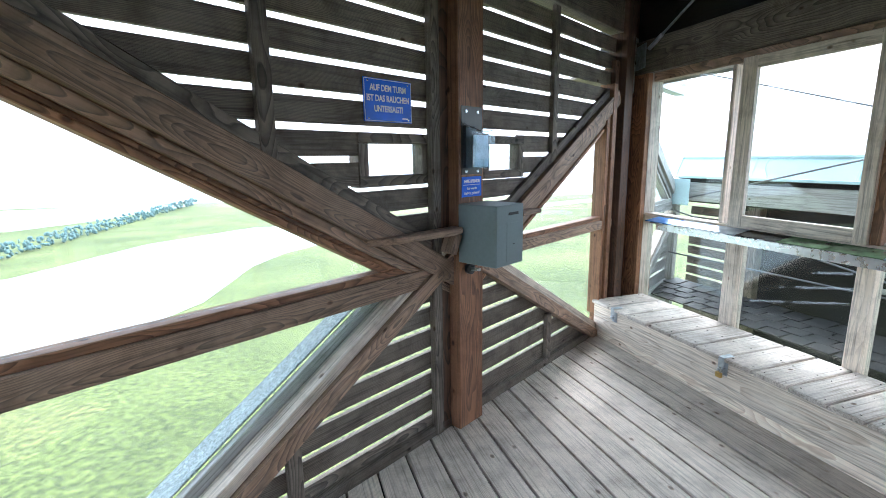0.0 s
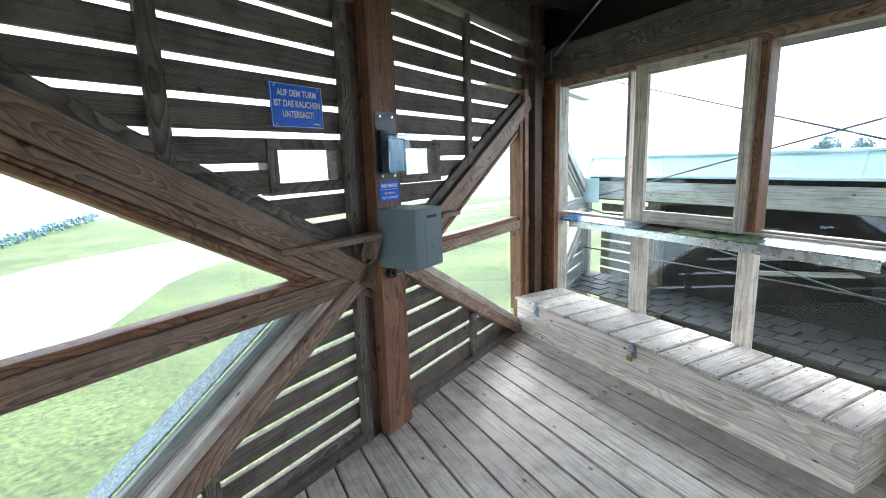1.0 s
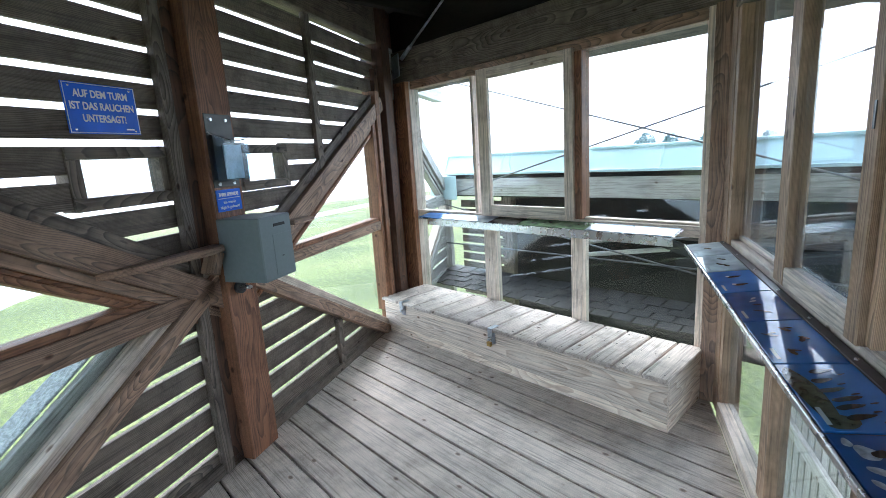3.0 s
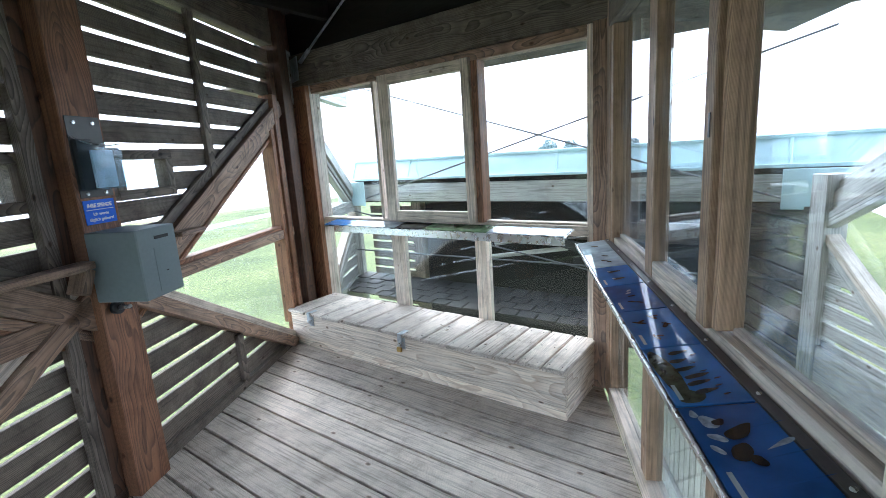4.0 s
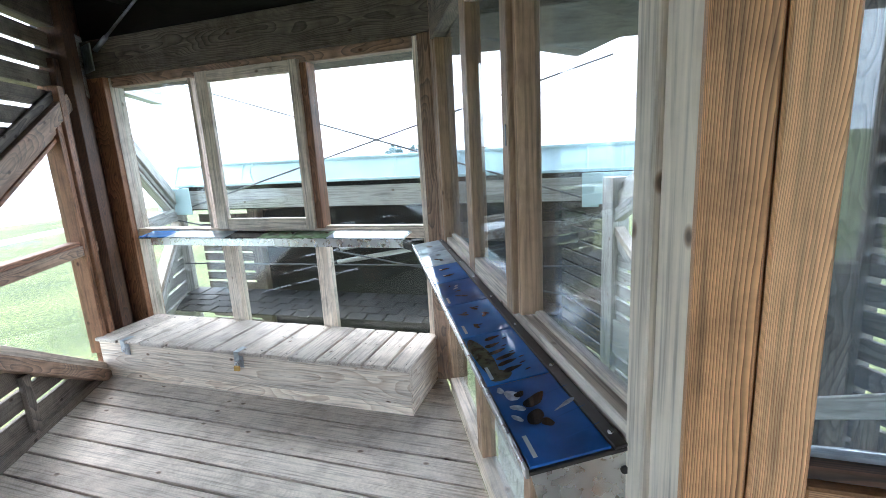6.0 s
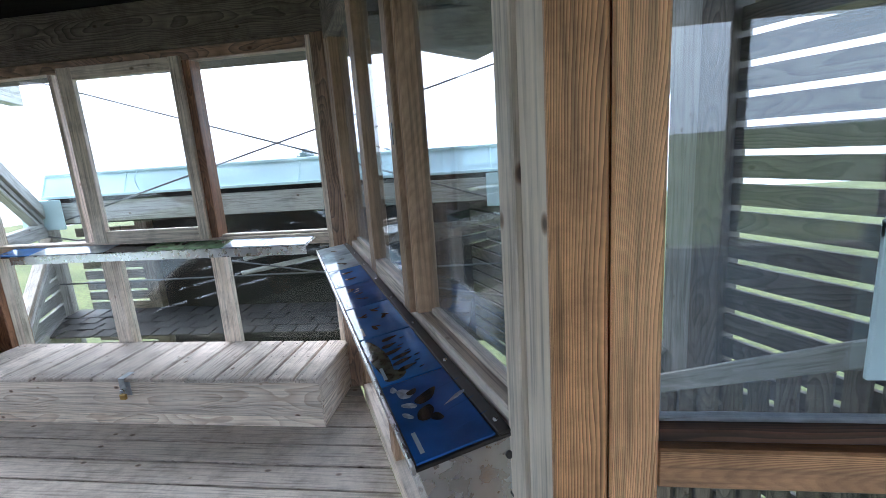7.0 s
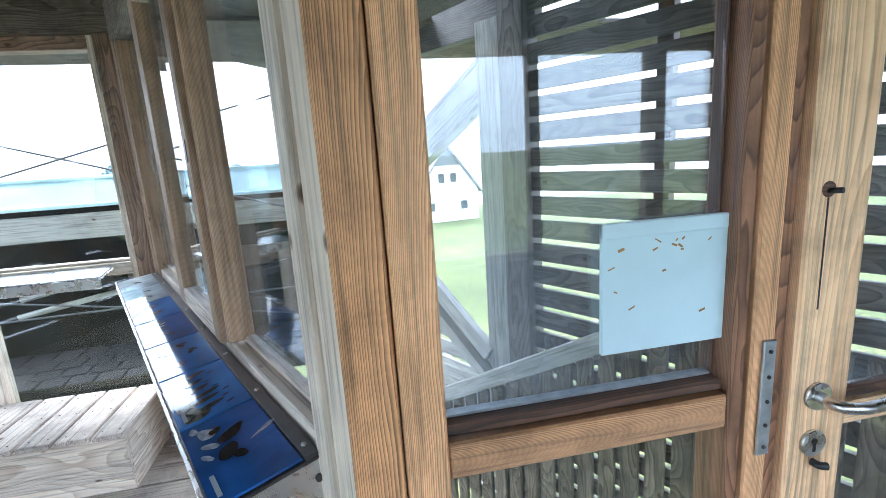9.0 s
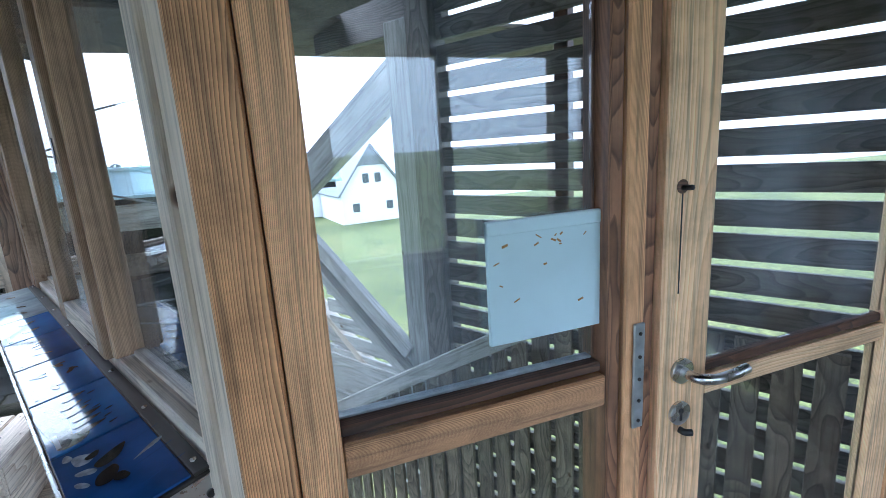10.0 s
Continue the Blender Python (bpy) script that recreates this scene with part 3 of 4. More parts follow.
upright("sash", 0.634, 0.70, 1.065, 2.235, -0.022, 0.032, HONEY, info, "sliding sash frame")
upright("sash", 1.185, 1.288, 1.065, 2.235, -0.022, 0.032, HONEY, info)
level("sash", 0.70, 1.185, 1.067, 1.135, -0.021, 0.031, FRAME, info)
level("sash", 0.70, 1.185, 2.16, 2.233, -0.021, 0.031, FRAME, info)
block("latch", 0.652, 0.664, 0.0325, 0.035, 1.60, 1.665, DARKSTEEL, info, "dark recessed latch plate", 0.001)
pane("pane", [(0.70, 1.135), (1.185, 1.135), (1.185, 2.16), (0.70, 2.16)], 0.0, SPRAYVEIL, info)
level("sill_rail", -0.012, 2.10, 0.0, 0.1, -0.055, 0.03, FRAME, info)
for a, b in ((0.52, 0.60), (1.24, 1.34)):
    upright("mullion", a, b, 0.1, 0.95, -0.05, 0.02, HONEY, info)
for a, b in ((-0.012, 0.52), (0.60, 1.24), (1.34, 2.10)):
    pane("pane", [(a, 0.1), (b, 0.1), (b, 0.95), (a, 0.95)], -0.03, SPRAYVEIL, info)

# ---- door wall ----
DOORLINE = wall_pose(1.091, 0, 90)
doorwall = thing("wall_door_side", "orange pine post and framed pane beside the door", "wall", DOORLINE, kind="structure")
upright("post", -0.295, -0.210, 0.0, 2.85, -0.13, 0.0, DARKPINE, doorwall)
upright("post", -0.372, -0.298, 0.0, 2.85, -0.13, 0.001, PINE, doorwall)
level("rail", -0.92, -0.372, 1.022, 1.092, -0.075, -0.002, DARKPINE, doorwall)
level("sealing_strip", -0.92, -0.372, 1.094, 1.116, -0.075, -0.018, POST, doorwall)
level("glass_seal", -0.915, -0.372, 1.116, 1.121, -0.066, -0.044, GALV, doorwall, bevel=0.001)
upright("sealing_strip", -0.922, -0.916, 1.121, 2.2, -0.075, -0.045, POST, doorwall)
upright("jamb", -0.957, -0.924, 0.0, 2.2, -0.09, -0.004, WARM, doorwall)
upright("jamb", -1.012, -0.960, 0.0, 2.2, -0.09, 0.004, PINE, doorwall)
upright("rebate", -1.060, -1.014, 0.0, 2.2, -0.09, -0.02, WARM, doorwall)
level("header_beam", -2.5, -0.372, 2.2, 2.85, -0.09, 0.0, BRACE, doorwall)
pane("pane", [(-0.916, 1.121), (-0.372, 1.121), (-0.372, 2.2), (-0.916, 2.2)], -0.056, SPRAYVEIL, doorwall)
pane("pane", [(-0.924, 0.1), (-0.372, 0.1), (-0.372, 1.022), (-0.924, 1.022)], -0.05, GLASS, doorwall)
level("rail", -0.92, -0.372, 0.0, 0.1, -0.08, 0.0, PINE, doorwall)
upright("jamb", -2.05, -1.976, 0.0, 2.2, -0.09, 0.002, PINE, doorwall)
for i in range(5):
    upright("plank", -2.5 + 0.083 * i, -2.42 + 0.083 * i, 0.0, 2.2, -0.06, -0.02, SLAT, doorwall)
hinge = thing("hinge", "long grey steel door hinge with screws", "hinge", DOORLINE)
upright("leaf", -1.008, -0.980, 0.956, 1.197, 0.005, 0.012, GALV, hinge)
for z in (0.975, 1.022, 1.072, 1.123, 1.175):
    rod("screw", (-0.994, 0.012, z), (-0.994, 0.0145, z), 0.004, DARKSTEEL, hinge, 8)

door = thing("door_1", "glazed pale pine door with a lever handle, shut", "door", DOORLINE, kind="structure")
upright("stile", -1.2, -1.062, 0.01, 2.18, -0.045, 0.0, PALE, door)
upright("stile", -1.972, -1.868, 0.01, 2.18, -0.045, 0.0, PALE, door)
level("mid_rail", -1.868, -1.2, 0.975, 1.024, -0.045, -0.003, PALE, door)
level("sealing_strip", -1.868, -1.2, 1.026, 1.052, -0.04, -0.014, POST, door)
level("bottom_rail", -1.868, -1.2, 0.01, 0.14, -0.045, -0.003, PALE, door)
level("top_rail", -1.868, -1.2, 2.08, 2.18, -0.045, -0.003, PALE, door)
pane("pane", [(-1.868, 1.058), (-1.2, 1.058), (-1.2, 2.08), (-1.868, 2.08)], -0.025, SPRAYVEIL, door)
pane("pane", [(-1.868, 0.14), (-1.2, 0.14), (-1.2, 0.975), (-1.868, 0.975)], -0.025, GLASS, door)


def tube(name, pts, radius, material, parent, label="", res=8):
    cu = bpy.data.curves.new(name, "CURVE")
    cu.dimensions, cu.bevel_depth, cu.bevel_resolution, cu.use_fill_caps = "3D", radius, 3, True
    sp = cu.splines.new("BEZIER")
    sp.bezier_points.add(len(pts) - 1)
    for b, p in zip(sp.bezier_points, pts):
        b.co, b.handle_left_type, b.handle_right_type = p, "AUTO", "AUTO"
    sp.resolution_u = res
    tmp = bpy.data.objects.new("tmp", cu)
    me = bpy.data.meshes.new_from_object(tmp)
    bpy.data.objects.remove(tmp)
    bpy.data.curves.remove(cu)
    me.name = name
    me.materials.clear()
    me.materials.append(material)
    for p in me.polygons:
        p.use_smooth = True
    ob = new(name, me)
    ob.parent = parent
    return tagged(ob, label) if label else ob


handle = rod("door_handle", (-1.122, 0.0, 1.058), (-1.122, 0.009, 1.058), 0.029, STEEL, door, 32, "stainless lever handle on a round rose")
nest(tube("lever", [(-1.122, 0.005, 1.058), (-1.122, 0.045, 1.058), (-1.14, 0.056, 1.056), (-1.21, 0.057, 1.052), (-1.255, 0.057, 1.058)], 0.0115, STEEL, door), handle)
lock_rose = rod("lock_rose", (-1.12, 0.0, 0.954), (-1.12, 0.009, 0.954), 0.028, STEEL, door, 32)
nest(rod("keyhole", (-1.12, 0.009, 0.960), (-1.12, 0.0102, 0.960), 0.0065, BLACK, door, 14), lock_rose)
nest(block("keyhole", -1.1235, -1.1165, 0.0085, 0.0100, 0.937, 0.960, BLACK, door, bevel=0), lock_rose)
tube("key", [(-1.118, 0.008, 0.915), (-1.121, 0.02, 0.914), (-1.136, 0.026, 0.912)], 0.008, BLACK, door)
hook = rod("hook", (-1.104, 0.0, 1.467), (-1.11, 0.022, 1.469), 0.0055, BLACK, door, 8, "small black peg in a stained knot")
block("crack", -1.1065, -1.103, -0.0005, 0.0008, 1.24, 1.467, BLACK, door, bevel=0)
rod("knot", (-1.104, 0.0, 1.47), (-1.104, 0.0012, 1.47), 0.015, POST, door, 14)

# ---- floor ----
floor = thing("floor", "weathered grey-brown deck boards with dark open joints", "floor", kind="structure")
def north_edge(x):
    return 2.745 + 0.5498 * (x - 1.256)


def south_edge(x):
    return -2.9 if x < 1.1 else -0.115 + 0.5095 * (x - 1.243)


def floor_piece(name, x0, x1, z0, z1, material):
    """A board across the room, cut to the slanting walls at both ends."""
    xm = (x0 + x1) / 2
    pts = [(x0, south_edge(x0) if x0 > 1.1 or xm < 1.1 else -0.2), (x1, south_edge(x1)), (x1, north_edge(x1)), (x0, north_edge(x0))]
    bm = bmesh.new()
    a = [bm.verts.new((y, -(x - xm), z0)) for x, y in pts]
    b = [bm.verts.new((y, -(x - xm), z1)) for x, y in pts]
    bm.faces.new(a[::-1]); bm.faces.new(b)
    for i in range(4):
        j = (i + 1) % 4
        bm.faces.new((a[i], a[j], b[j], b[i]))
    bmesh.ops.recalc_face_normals(bm, faces=list(bm.faces))
    bmesh.ops.bevel(bm, geom=list(bm.edges), offset=0.003, segments=1, affect="EDGES", profile=0.5)
    return part(name, bm, material, floor, at=Matrix.Translation((xm, 0, 0)) @ Matrix.Rotation(radians(90), 4, "Z"))


PITCH = 0.1735
for i in range(29):
    x0 = -1.378 + 0.006 + PITCH * i
    jig = random.Random(i).uniform(-0.0015, 0.0015)
    floor_piece("board", x0, x0 + 0.1605, -0.028, jig, DECK)
    floor_piece("joist_bed", x0 - 0.006, x0 + 0.1665, -0.16, -0.09, SHADEWOOD)

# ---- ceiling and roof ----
# ceiling and rafters carry the roof's shade in their near-black colour
ceiling = block("ceiling", -1.6, 3.5, -3.2, 4.4, 2.96, 3.02, SHADEWOOD, None, bevel=0)
tagged(ceiling, "wooden board ceiling coloured shade-black", "ceiling", kind="structure")
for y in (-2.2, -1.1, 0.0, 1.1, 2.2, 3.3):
    r = block("rafter", -1.5, 3.45, y - 0.04, y + 0.04, 2.80, 2.955, SHADEWOOD, None)
    tagged(r, "timber rafter coloured shade-black under the ceiling", "rafter", "rafters", "structure")
eaves = thing("eaves", "grey boarded roof overhang outside the windows", "roof", kind="structure")
part("soffit", rough_box(9.0, 0.62, 0.03), SLAT, eaves, at=pose(3.74, 0.8, 2.37, -10, 0, -86.4))
part("soffit", rough_box(6.0, 1.3, 0.03), SLAT, eaves, at=INFO @ pose(0.3, -0.78, 2.44, 9, 0, 0))

# ---- unseen sides that close the room ----
back = thing("wall_back", "timber wall with triangular and upright windows", "wall", wall_pose(-1.05, -0.6, 90), kind="structure")
bay(back, 1, 2.3, GAPS_L, up=(1.0, 0.5), low=(0.9, 0.45), batten=0.9)
for i in range(6):
    level("plank", -2.9, -0.08, 0.14 * i, 0.14 * i + 0.135, -0.03, 0.0, SLAT, back)
for i in range(5):
    level("plank", -2.9, -0.08, 2.22 + 0.14 * i, 2.355 + 0.14 * i, -0.03, 0.0, SLAT, back)
level("sill_rail", -2.9, -0.08, 0.845, 0.90, -0.06, 0.03, FRAME, back)
level("head_rail", -2.9, -0.08, 2.152, 2.215, -0.06, 0.03, BRACE, back)
for a, b in ((-0.868, -0.80), (-1.765, -1.631), (-2.9, -2.5)):
    upright("mullion", a, b, 0.90, 2.152, -0.055, 0.028, BRACE, back)
for a, b in ((-0.80, -0.08), (-1.631, -0.868), (-2.5, -1.765)):
    pane("pane", [(a, 0.90), (b, 0.90), (b, 2.152), (a, 2.152)], 0.0, GLASS, back)
upright("post", -0.08, 0.08, 0.0, 2.9, -0.09, 0.07, POST, back)
side = thing("wall_south_inner", "closed dark board wall", "wall", wall_pose(1.09, -2.45, 27), kind="structure")
for i in range(17):
    level("plank", -2.4, 0.0, 0.17 * i, 0.17 * i + 0.168, 0.0, 0.03, SLAT, side)

# ---- bench chest ----
bench = thing("storage_bench", "long pale wooden storage chest with a padlocked plank lid", "bench")
BX0, BX1, BY0, BY1, LID = 2.768, 3.305, 0.982, 3.588, 0.331
for z0, z1, nm in ((0.0, 0.075, "plinth"), (0.077, 0.301, "front_panel")):
    part(nm, rough_box(BY1 - BY0, 0.028, z1 - z0), BENCH, bench, at=Matrix.Translation((BX0 + 0.014 + (0.008 if nm == "plinth" else 0), (BY0 + BY1) / 2, (z0 + z1) / 2)) @ Matrix.Rotation(radians(90), 4, "Z"))
for y in (BY0 + 0.014, BY1 - 0.014):
    for z0, z1 in ((0.0, 0.15), (0.152, 0.301)):
        block("end_panel", BX0 + 0.03, BX1, y - 0.014, y + 0.014, z0, z1, BENCH, bench)
block("bottom", BX0 + 0.04, BX1, BY0 + 0.03, BY1 - 0.03, 0.01, 0.03, BENCH, bench)
edge = BY1 + 0.012
for i, w in enumerate([0.233, 0.233, 0.224, 0.228, 0.219, 0.218, 0.204, 0.206, 0.205, 0.169, 0.164, 0.169, 0.158]):
    rnd = random.Random(100 + i)
    x0, top = BX0 - 0.022 + rnd.uniform(-0.005, 0.005), LID + rnd.uniform(-0.003, 0.002)
    plank = block("lid_plank", x0, BX1, edge - w + 0.005, edge - 0.005, 0.303, top, LID_WOOD, bench, bevel=0.007)
    for xx in (x0 + 0.05, x0 + 0.3, BX1 - 0.06):
        for yy in (edge - 0.04, edge - w + 0.04):
            nest(rod("nail", (xx + rnd.uniform(-0.01, 0.01), yy + rnd.uniform(-0.01, 0.01), top - 0.001), (xx, yy, top + 0.0006), 0.0032, DARKSTEEL, bench, 6), plank)
    edge -= w


def hasp(y):
    h = thing("hasp", "galvanised hasp and staple on the chest lid", "hasp", pose(BX0, y, 0), "chest hasps")
    block("strap", -0.03, 0.06, -0.02, 0.02, LID + 0.001, LID + 0.005, GALV, h, bevel=0.001)
    block("flap", -0.030, -0.026, -0.02, 0.02, 0.24, LID + 0.004, GALV, h, bevel=0.001)
    block("plate", -0.004, 0.0, -0.03, 0.03, 0.21, 0.30, GALV, h, bevel=0.001)
    tube("staple", [(-0.002, -0.008, 0.262), (-0.04, -0.007, 0.262), (-0.04, 0.007, 0.262), (-0.002, 0.008, 0.262)], 0.004, STEEL, h)
    return h


hasp(3.30)
hasp(2.245)
lock = thing("padlock", "small brass padlock hanging from the hasp", "padlock", pose(BX0 - 0.038, 2.245, 0.2))
block("body", -0.01, 0.01, -0.021, 0.021, 0.0, 0.036, BRASS, lock, bevel=0.004)
tube("shackle", [(0, -0.013, 0.034), (0, -0.012, 0.058), (0, 0, 0.068), (0, 0.012, 0.058), (0, 0.013, 0.034)], 0.0035, STEEL, lock)

# ---- picture desk along the window ----
desk = thing("picture_desk", "narrow slanted desk of glossy blue photo panels on steel brackets", "desk", INFO @ pose(0, 0.042, 1.029, -6.3, 0, 0))
DN, DF, DZ = -0.032, 0.168, 0.0
# the last two are pale to paint in the sky's reflection
panels = [PHOTODEEP, PHOTOBLUE, PHOTOBLUE, PHOTODEEP, PHOTOBLUE, PALEPRINTSHEEN, PALEPRINTSHEEN]
for i, pm in enumerate(panels):
    a, b = 0.318 * i - 0.016, 0.318 * i + 0.292
    block("photo_panel", a, b, DN + 0.032, DF - 0.004, DZ - 0.006, DZ, pm, desk, bevel=0.001)
block("tray", -0.022, 2.21, DN, DF, DZ - 0.016, DZ - 0.007, DARKSTEEL, desk, bevel=0.002)
block("edge_strip", -0.022, 2.21, DF - 0.0, DF + 0.008, DZ - 0.02, DZ + 0.002, STEEL, desk, bevel=0.002)
block("back_strip", -0.022, 2.21, DN, DN + 0.028, DZ - 0.006, DZ + 0.001, DARKSTEEL, desk, bevel=0.001)
for i in range(8):
    rod("rivet", (0.02 + 0.306 * i, DN + 0.014, DZ), (0.02 + 0.306 * i, DN + 0.014, DZ + 0.004), 0.006, STEEL, desk, 10)
pl = polygon_plate("side_plate", [(0.0, 0.0), (0.196, 0.0), (0.17, -0.2), (0.0, -0.2)], -0.002, 0.002, STEEL, desk, "polished steel side plate")
pl.matrix_basis = pose(-0.016, DN, DZ - 0.018, 0, 0, 90)

for z in (-0.055, -0.15):
    rod("bolt", (-0.018, DN + 0.012, z), (-0.024, DN + 0.012, z), 0.008, DARKSTEEL, desk, 12)


def print_shape(panel, along, across, length, wide, turn, material, tip=0.15, lift=0.0012):
    """A plain pointed oval in a print; along and across run from the panel's near end and from the window side, 0 to 1."""
    bm = bmesh.new()
    ring = [bm.verts.new((0.5 * length * math.cos(a), 0.5 * wide * math.sin(a) * (1.0 - tip * math.cos(a)) * (1 + 0.12 * math.sin(3 * a + panel + along * 9)), 0)) for a in [i * math.tau / 18 for i in range(18)]]
    bm.faces.new(ring)
    return part("print_shape", bm, material, desk, at=pose(0.318 * panel - 0.018 + 0.312 * along, 0.164 * across, DZ + lift, 0, 0, turn))


# two dark seabirds over pale surf
for p in ((0.80, 0.74, 0.05, 0.034, 20), (0.62, 0.76, 0.04, 0.02, 50), (0.90, 0.86, 0.03, 0.016, 0), (0.50, 0.84, 0.035, 0.014, 30)):
    print_shape(0, *p, PHOTOGREY)
print_shape(0, 0.68, 0.47, 0.075, 0.032, -50, PHOTODARK, 0.5, 0.0016)
print_shape(0, 0.79, 0.63, 0.03, 0.02, -50, PHOTODARK, 0.2, 0.0018)
print_shape(0, 0.53, 0.15, 0.07, 0.011, -62, PHOTOGREY, -0.6, 0.0014)
print_shape(0, 0.47, 0.60, 0.06, 0.036, -30, PHOTODARK, 0.3, 0.0016)
print_shape(0, 0.38, 0.50, 0.034, 0.024, 20, PHOTODARK, 0.0, 0.0018)
for along in (0.2, 0.42, 0.72):
    print_shape(0, along, 0.25, 0.12, 0.004, -75, PHOTODEEP)
# a row of dark birds on a mossy bank
print_shape(1, 0.5, 0.84, 0.27, 0.05, 4, PHOTOBARK, 0.1)
print_shape(1, 0.12, 0.74, 0.06, 0.06, 30, PHOTOBARK, 0.1)
for along, across, ln in ((0.86, 0.48, 0.056), (0.70, 0.56, 0.05), (0.55, 0.55, 0.062), (0.42, 0.46, 0.066), (0.31, 0.5, 0.062), (0.18, 0.48, 0.06)):
    print_shape(1, along, across, ln, 0.019, -72, PHOTODARK, 0.45, 0.0016)
    print_shape(1, along - 0.06, across - 0.6 * ln / 0.164, 0.02, 0.006, -70, PHOTODARK, 0.2, 0.0016)
# flying birds, ducks and small waders
for along, across, turn in ((0.75, 0.45, 30), (0.62, 0.75, 60), (0.50, 0.32, -20), (0.22, 0.62, 10)):
    print_shape(2, along, across, 0.045, 0.014, turn, PHOTODARK, 0.3)
    print_shape(2, along + 0.03, across - 0.04, 0.034, 0.01, turn + 65, PHOTODARK, 0.3, 0.0016)
for along, across in ((0.72, 0.5), (0.62, 0.55), (0.5, 0.52), (0.25, 0.45), (0.3, 0.6)):
    print_shape(3, along, across, 0.03, 0.012, 200 * along, PHOTOGREY if along > 0.55 else PHOTOBARK)
for along in (0.68, 0.3):
    print_shape(4, along, 0.48, 0.055, 0.026, -75, PHOTODARK, 0.4)
    print_shape(4, along + 0.02, 0.62, 0.018, 0.014, 0, PHOTOWHITE, 0.1, 0.0016)
for along, across in ((0.7, 0.4), (0.4, 0.55), (0.3, 0.42)):
    print_shape(5, along, across, 0.045, 0.016, 60 * along, PHOTOBARK, 0.3)
print_shape(6, 0.5, 0.5, 0.05, 0.02, 40, PHOTOBARK, 0.3)
for i in range(7):
    block("caption_bar", 0.318 * i + 0.005, 0.318 * i + 0.075, DF - 0.028, DF - 0.019, DZ + 0.0004, DZ + 0.0014, PALEPRINTSHEEN, desk, bevel=0)

shelf = thing("picture_shelf", "narrow slanted shelf with printed picture panels under the window", "shelf", wall_pose(3.36, 0, 90))
for i in range(8):
    a = 1.125 + 0.29 * i
    part("photo_panel", rough_box(0.284, 0.155, 0.005, 0.001), [PALEPRINTSHEEN, PALEPRINTSHEEN, PHOTOGREEN, PHOTOGREEN, PHOTODARK, PALEPRINTSHEEN, PALEPRINTSHEEN, PHOTOBLUE][i], shelf,
         at=pose(a + 0.145, 0.142, 1.06, -9, 0, 0))
part("tray", rough_box(2.32, 0.165, 0.01, 0.002), STEEL, shelf, at=pose(1.12 + 1.16, 0.142, 1.0515, -9, 0, 0))
block("lip", 1.12, 3.3, 0.224, 0.232, 0.988, 1.045, STEEL, shelf, bevel=0.002)

# ---- donation corner on the post ----
RB = NORTH @ pose(-0.255, -0.106, 0)
cash = thing("donation_box", "grey steel donation box with a coin slot and locked door", "box", RB)
block("body", 0.0, 0.25, -0.26, 0.0, 1.035, 1.36, BOXGREY, cash, bevel=0.005)
block("door", 0.09, 0.238, -0.2625, -0.2605, 1.055, 1.265, BOXGREY, cash, bevel=0.0008)
block("slot", 0.105, 0.195, -0.2625, -0.2606, 1.305, 1.32, BLACK, cash, bevel=0)
block("keyhole", 0.145, 0.16, -0.2640, -0.2626, 1.145, 1.15, BLACK, cash, bevel=0)

rod("cam_disc", (0.085, -0.001, 0.985), (0.085, -0.028, 0.985), 0.031, BLACK, cash, 24)
rod("knob", (0.085, -0.028, 0.985), (0.088, -0.085, 0.988), 0.010, STEEL, cash, 14)


def lettering(name, text, size, at, material, parent, width=None):
    cu = bpy.data.curves.new(name, "FONT")
    cu.body, cu.size, cu.align_x, cu.align_y, cu.extrude, cu.offset = text, size, "CENTER", "CENTER", 0.0004, 0.0011 if size > 0.02 else 0.0004
    tmp = bpy.data.objects.new("tmp", cu)
    me = bpy.data.meshes.new_from_object(tmp)
    bpy.data.objects.remove(tmp)
    bpy.data.curves.remove(cu)
    me.name = name
    me.materials.clear()
    me.materials.append(material)
    xs = [v.co.x for v in me.vertices]
    k = width / (max(xs) - min(xs)) if width else 1.0
    ob = new(name, me)
    ob.parent = parent
    ob.matrix_basis = at @ Matrix.Diagonal((k, 1, 1, 1))
    return ob


sign = thing("sign", "blue enamel no-smoking sign with white lettering", "sign", NORTH)
SU, SZ = -0.642, 1.875
level("plate", SU - 0.15, SU + 0.15, SZ - 0.098, SZ + 0.098, -0.009, -0.003, SIGNBLUE, sign, bevel=0.001)
for a, b, c, d in ((-0.148, 0.148, 0.092, 0.095), (-0.148, 0.148, -0.095, -0.092)):
    level("border", SU + a, SU + b, SZ + c, SZ + d, -0.0102, -0.0092, SIGNWHITE, sign, bevel=0)
for a in (-0.147, 0.144):
    upright("border", SU + a, SU + a + 0.003, SZ - 0.092, SZ + 0.092, -0.0102, -0.0092, SIGNWHITE, sign, bevel=0)
for txt, z, wd in (("AUF DEM TURM", 0.055, 0.225), ("IST DAS RAUCHEN", 0.008, 0.265), ("UNTERSAGT!", -0.039, 0.18)):
    lettering("lettering", txt, 0.04, pose(SU, -0.0098, SZ + z, 90, 0, 0), SIGNWHITE, sign, wd)
block("maker_mark", SU + 0.085, SU + 0.12, -0.0102, -0.0092, SZ - 0.08, SZ - 0.074, SIGNWHITE, sign, bevel=0)
for a in (-0.125, 0.125):
    for c in (-0.083, 0.083):
        rod("screw", (SU + a, -0.009, SZ + c), (SU + a, -0.0115, SZ + c), 0.004, STEEL, sign, 8)

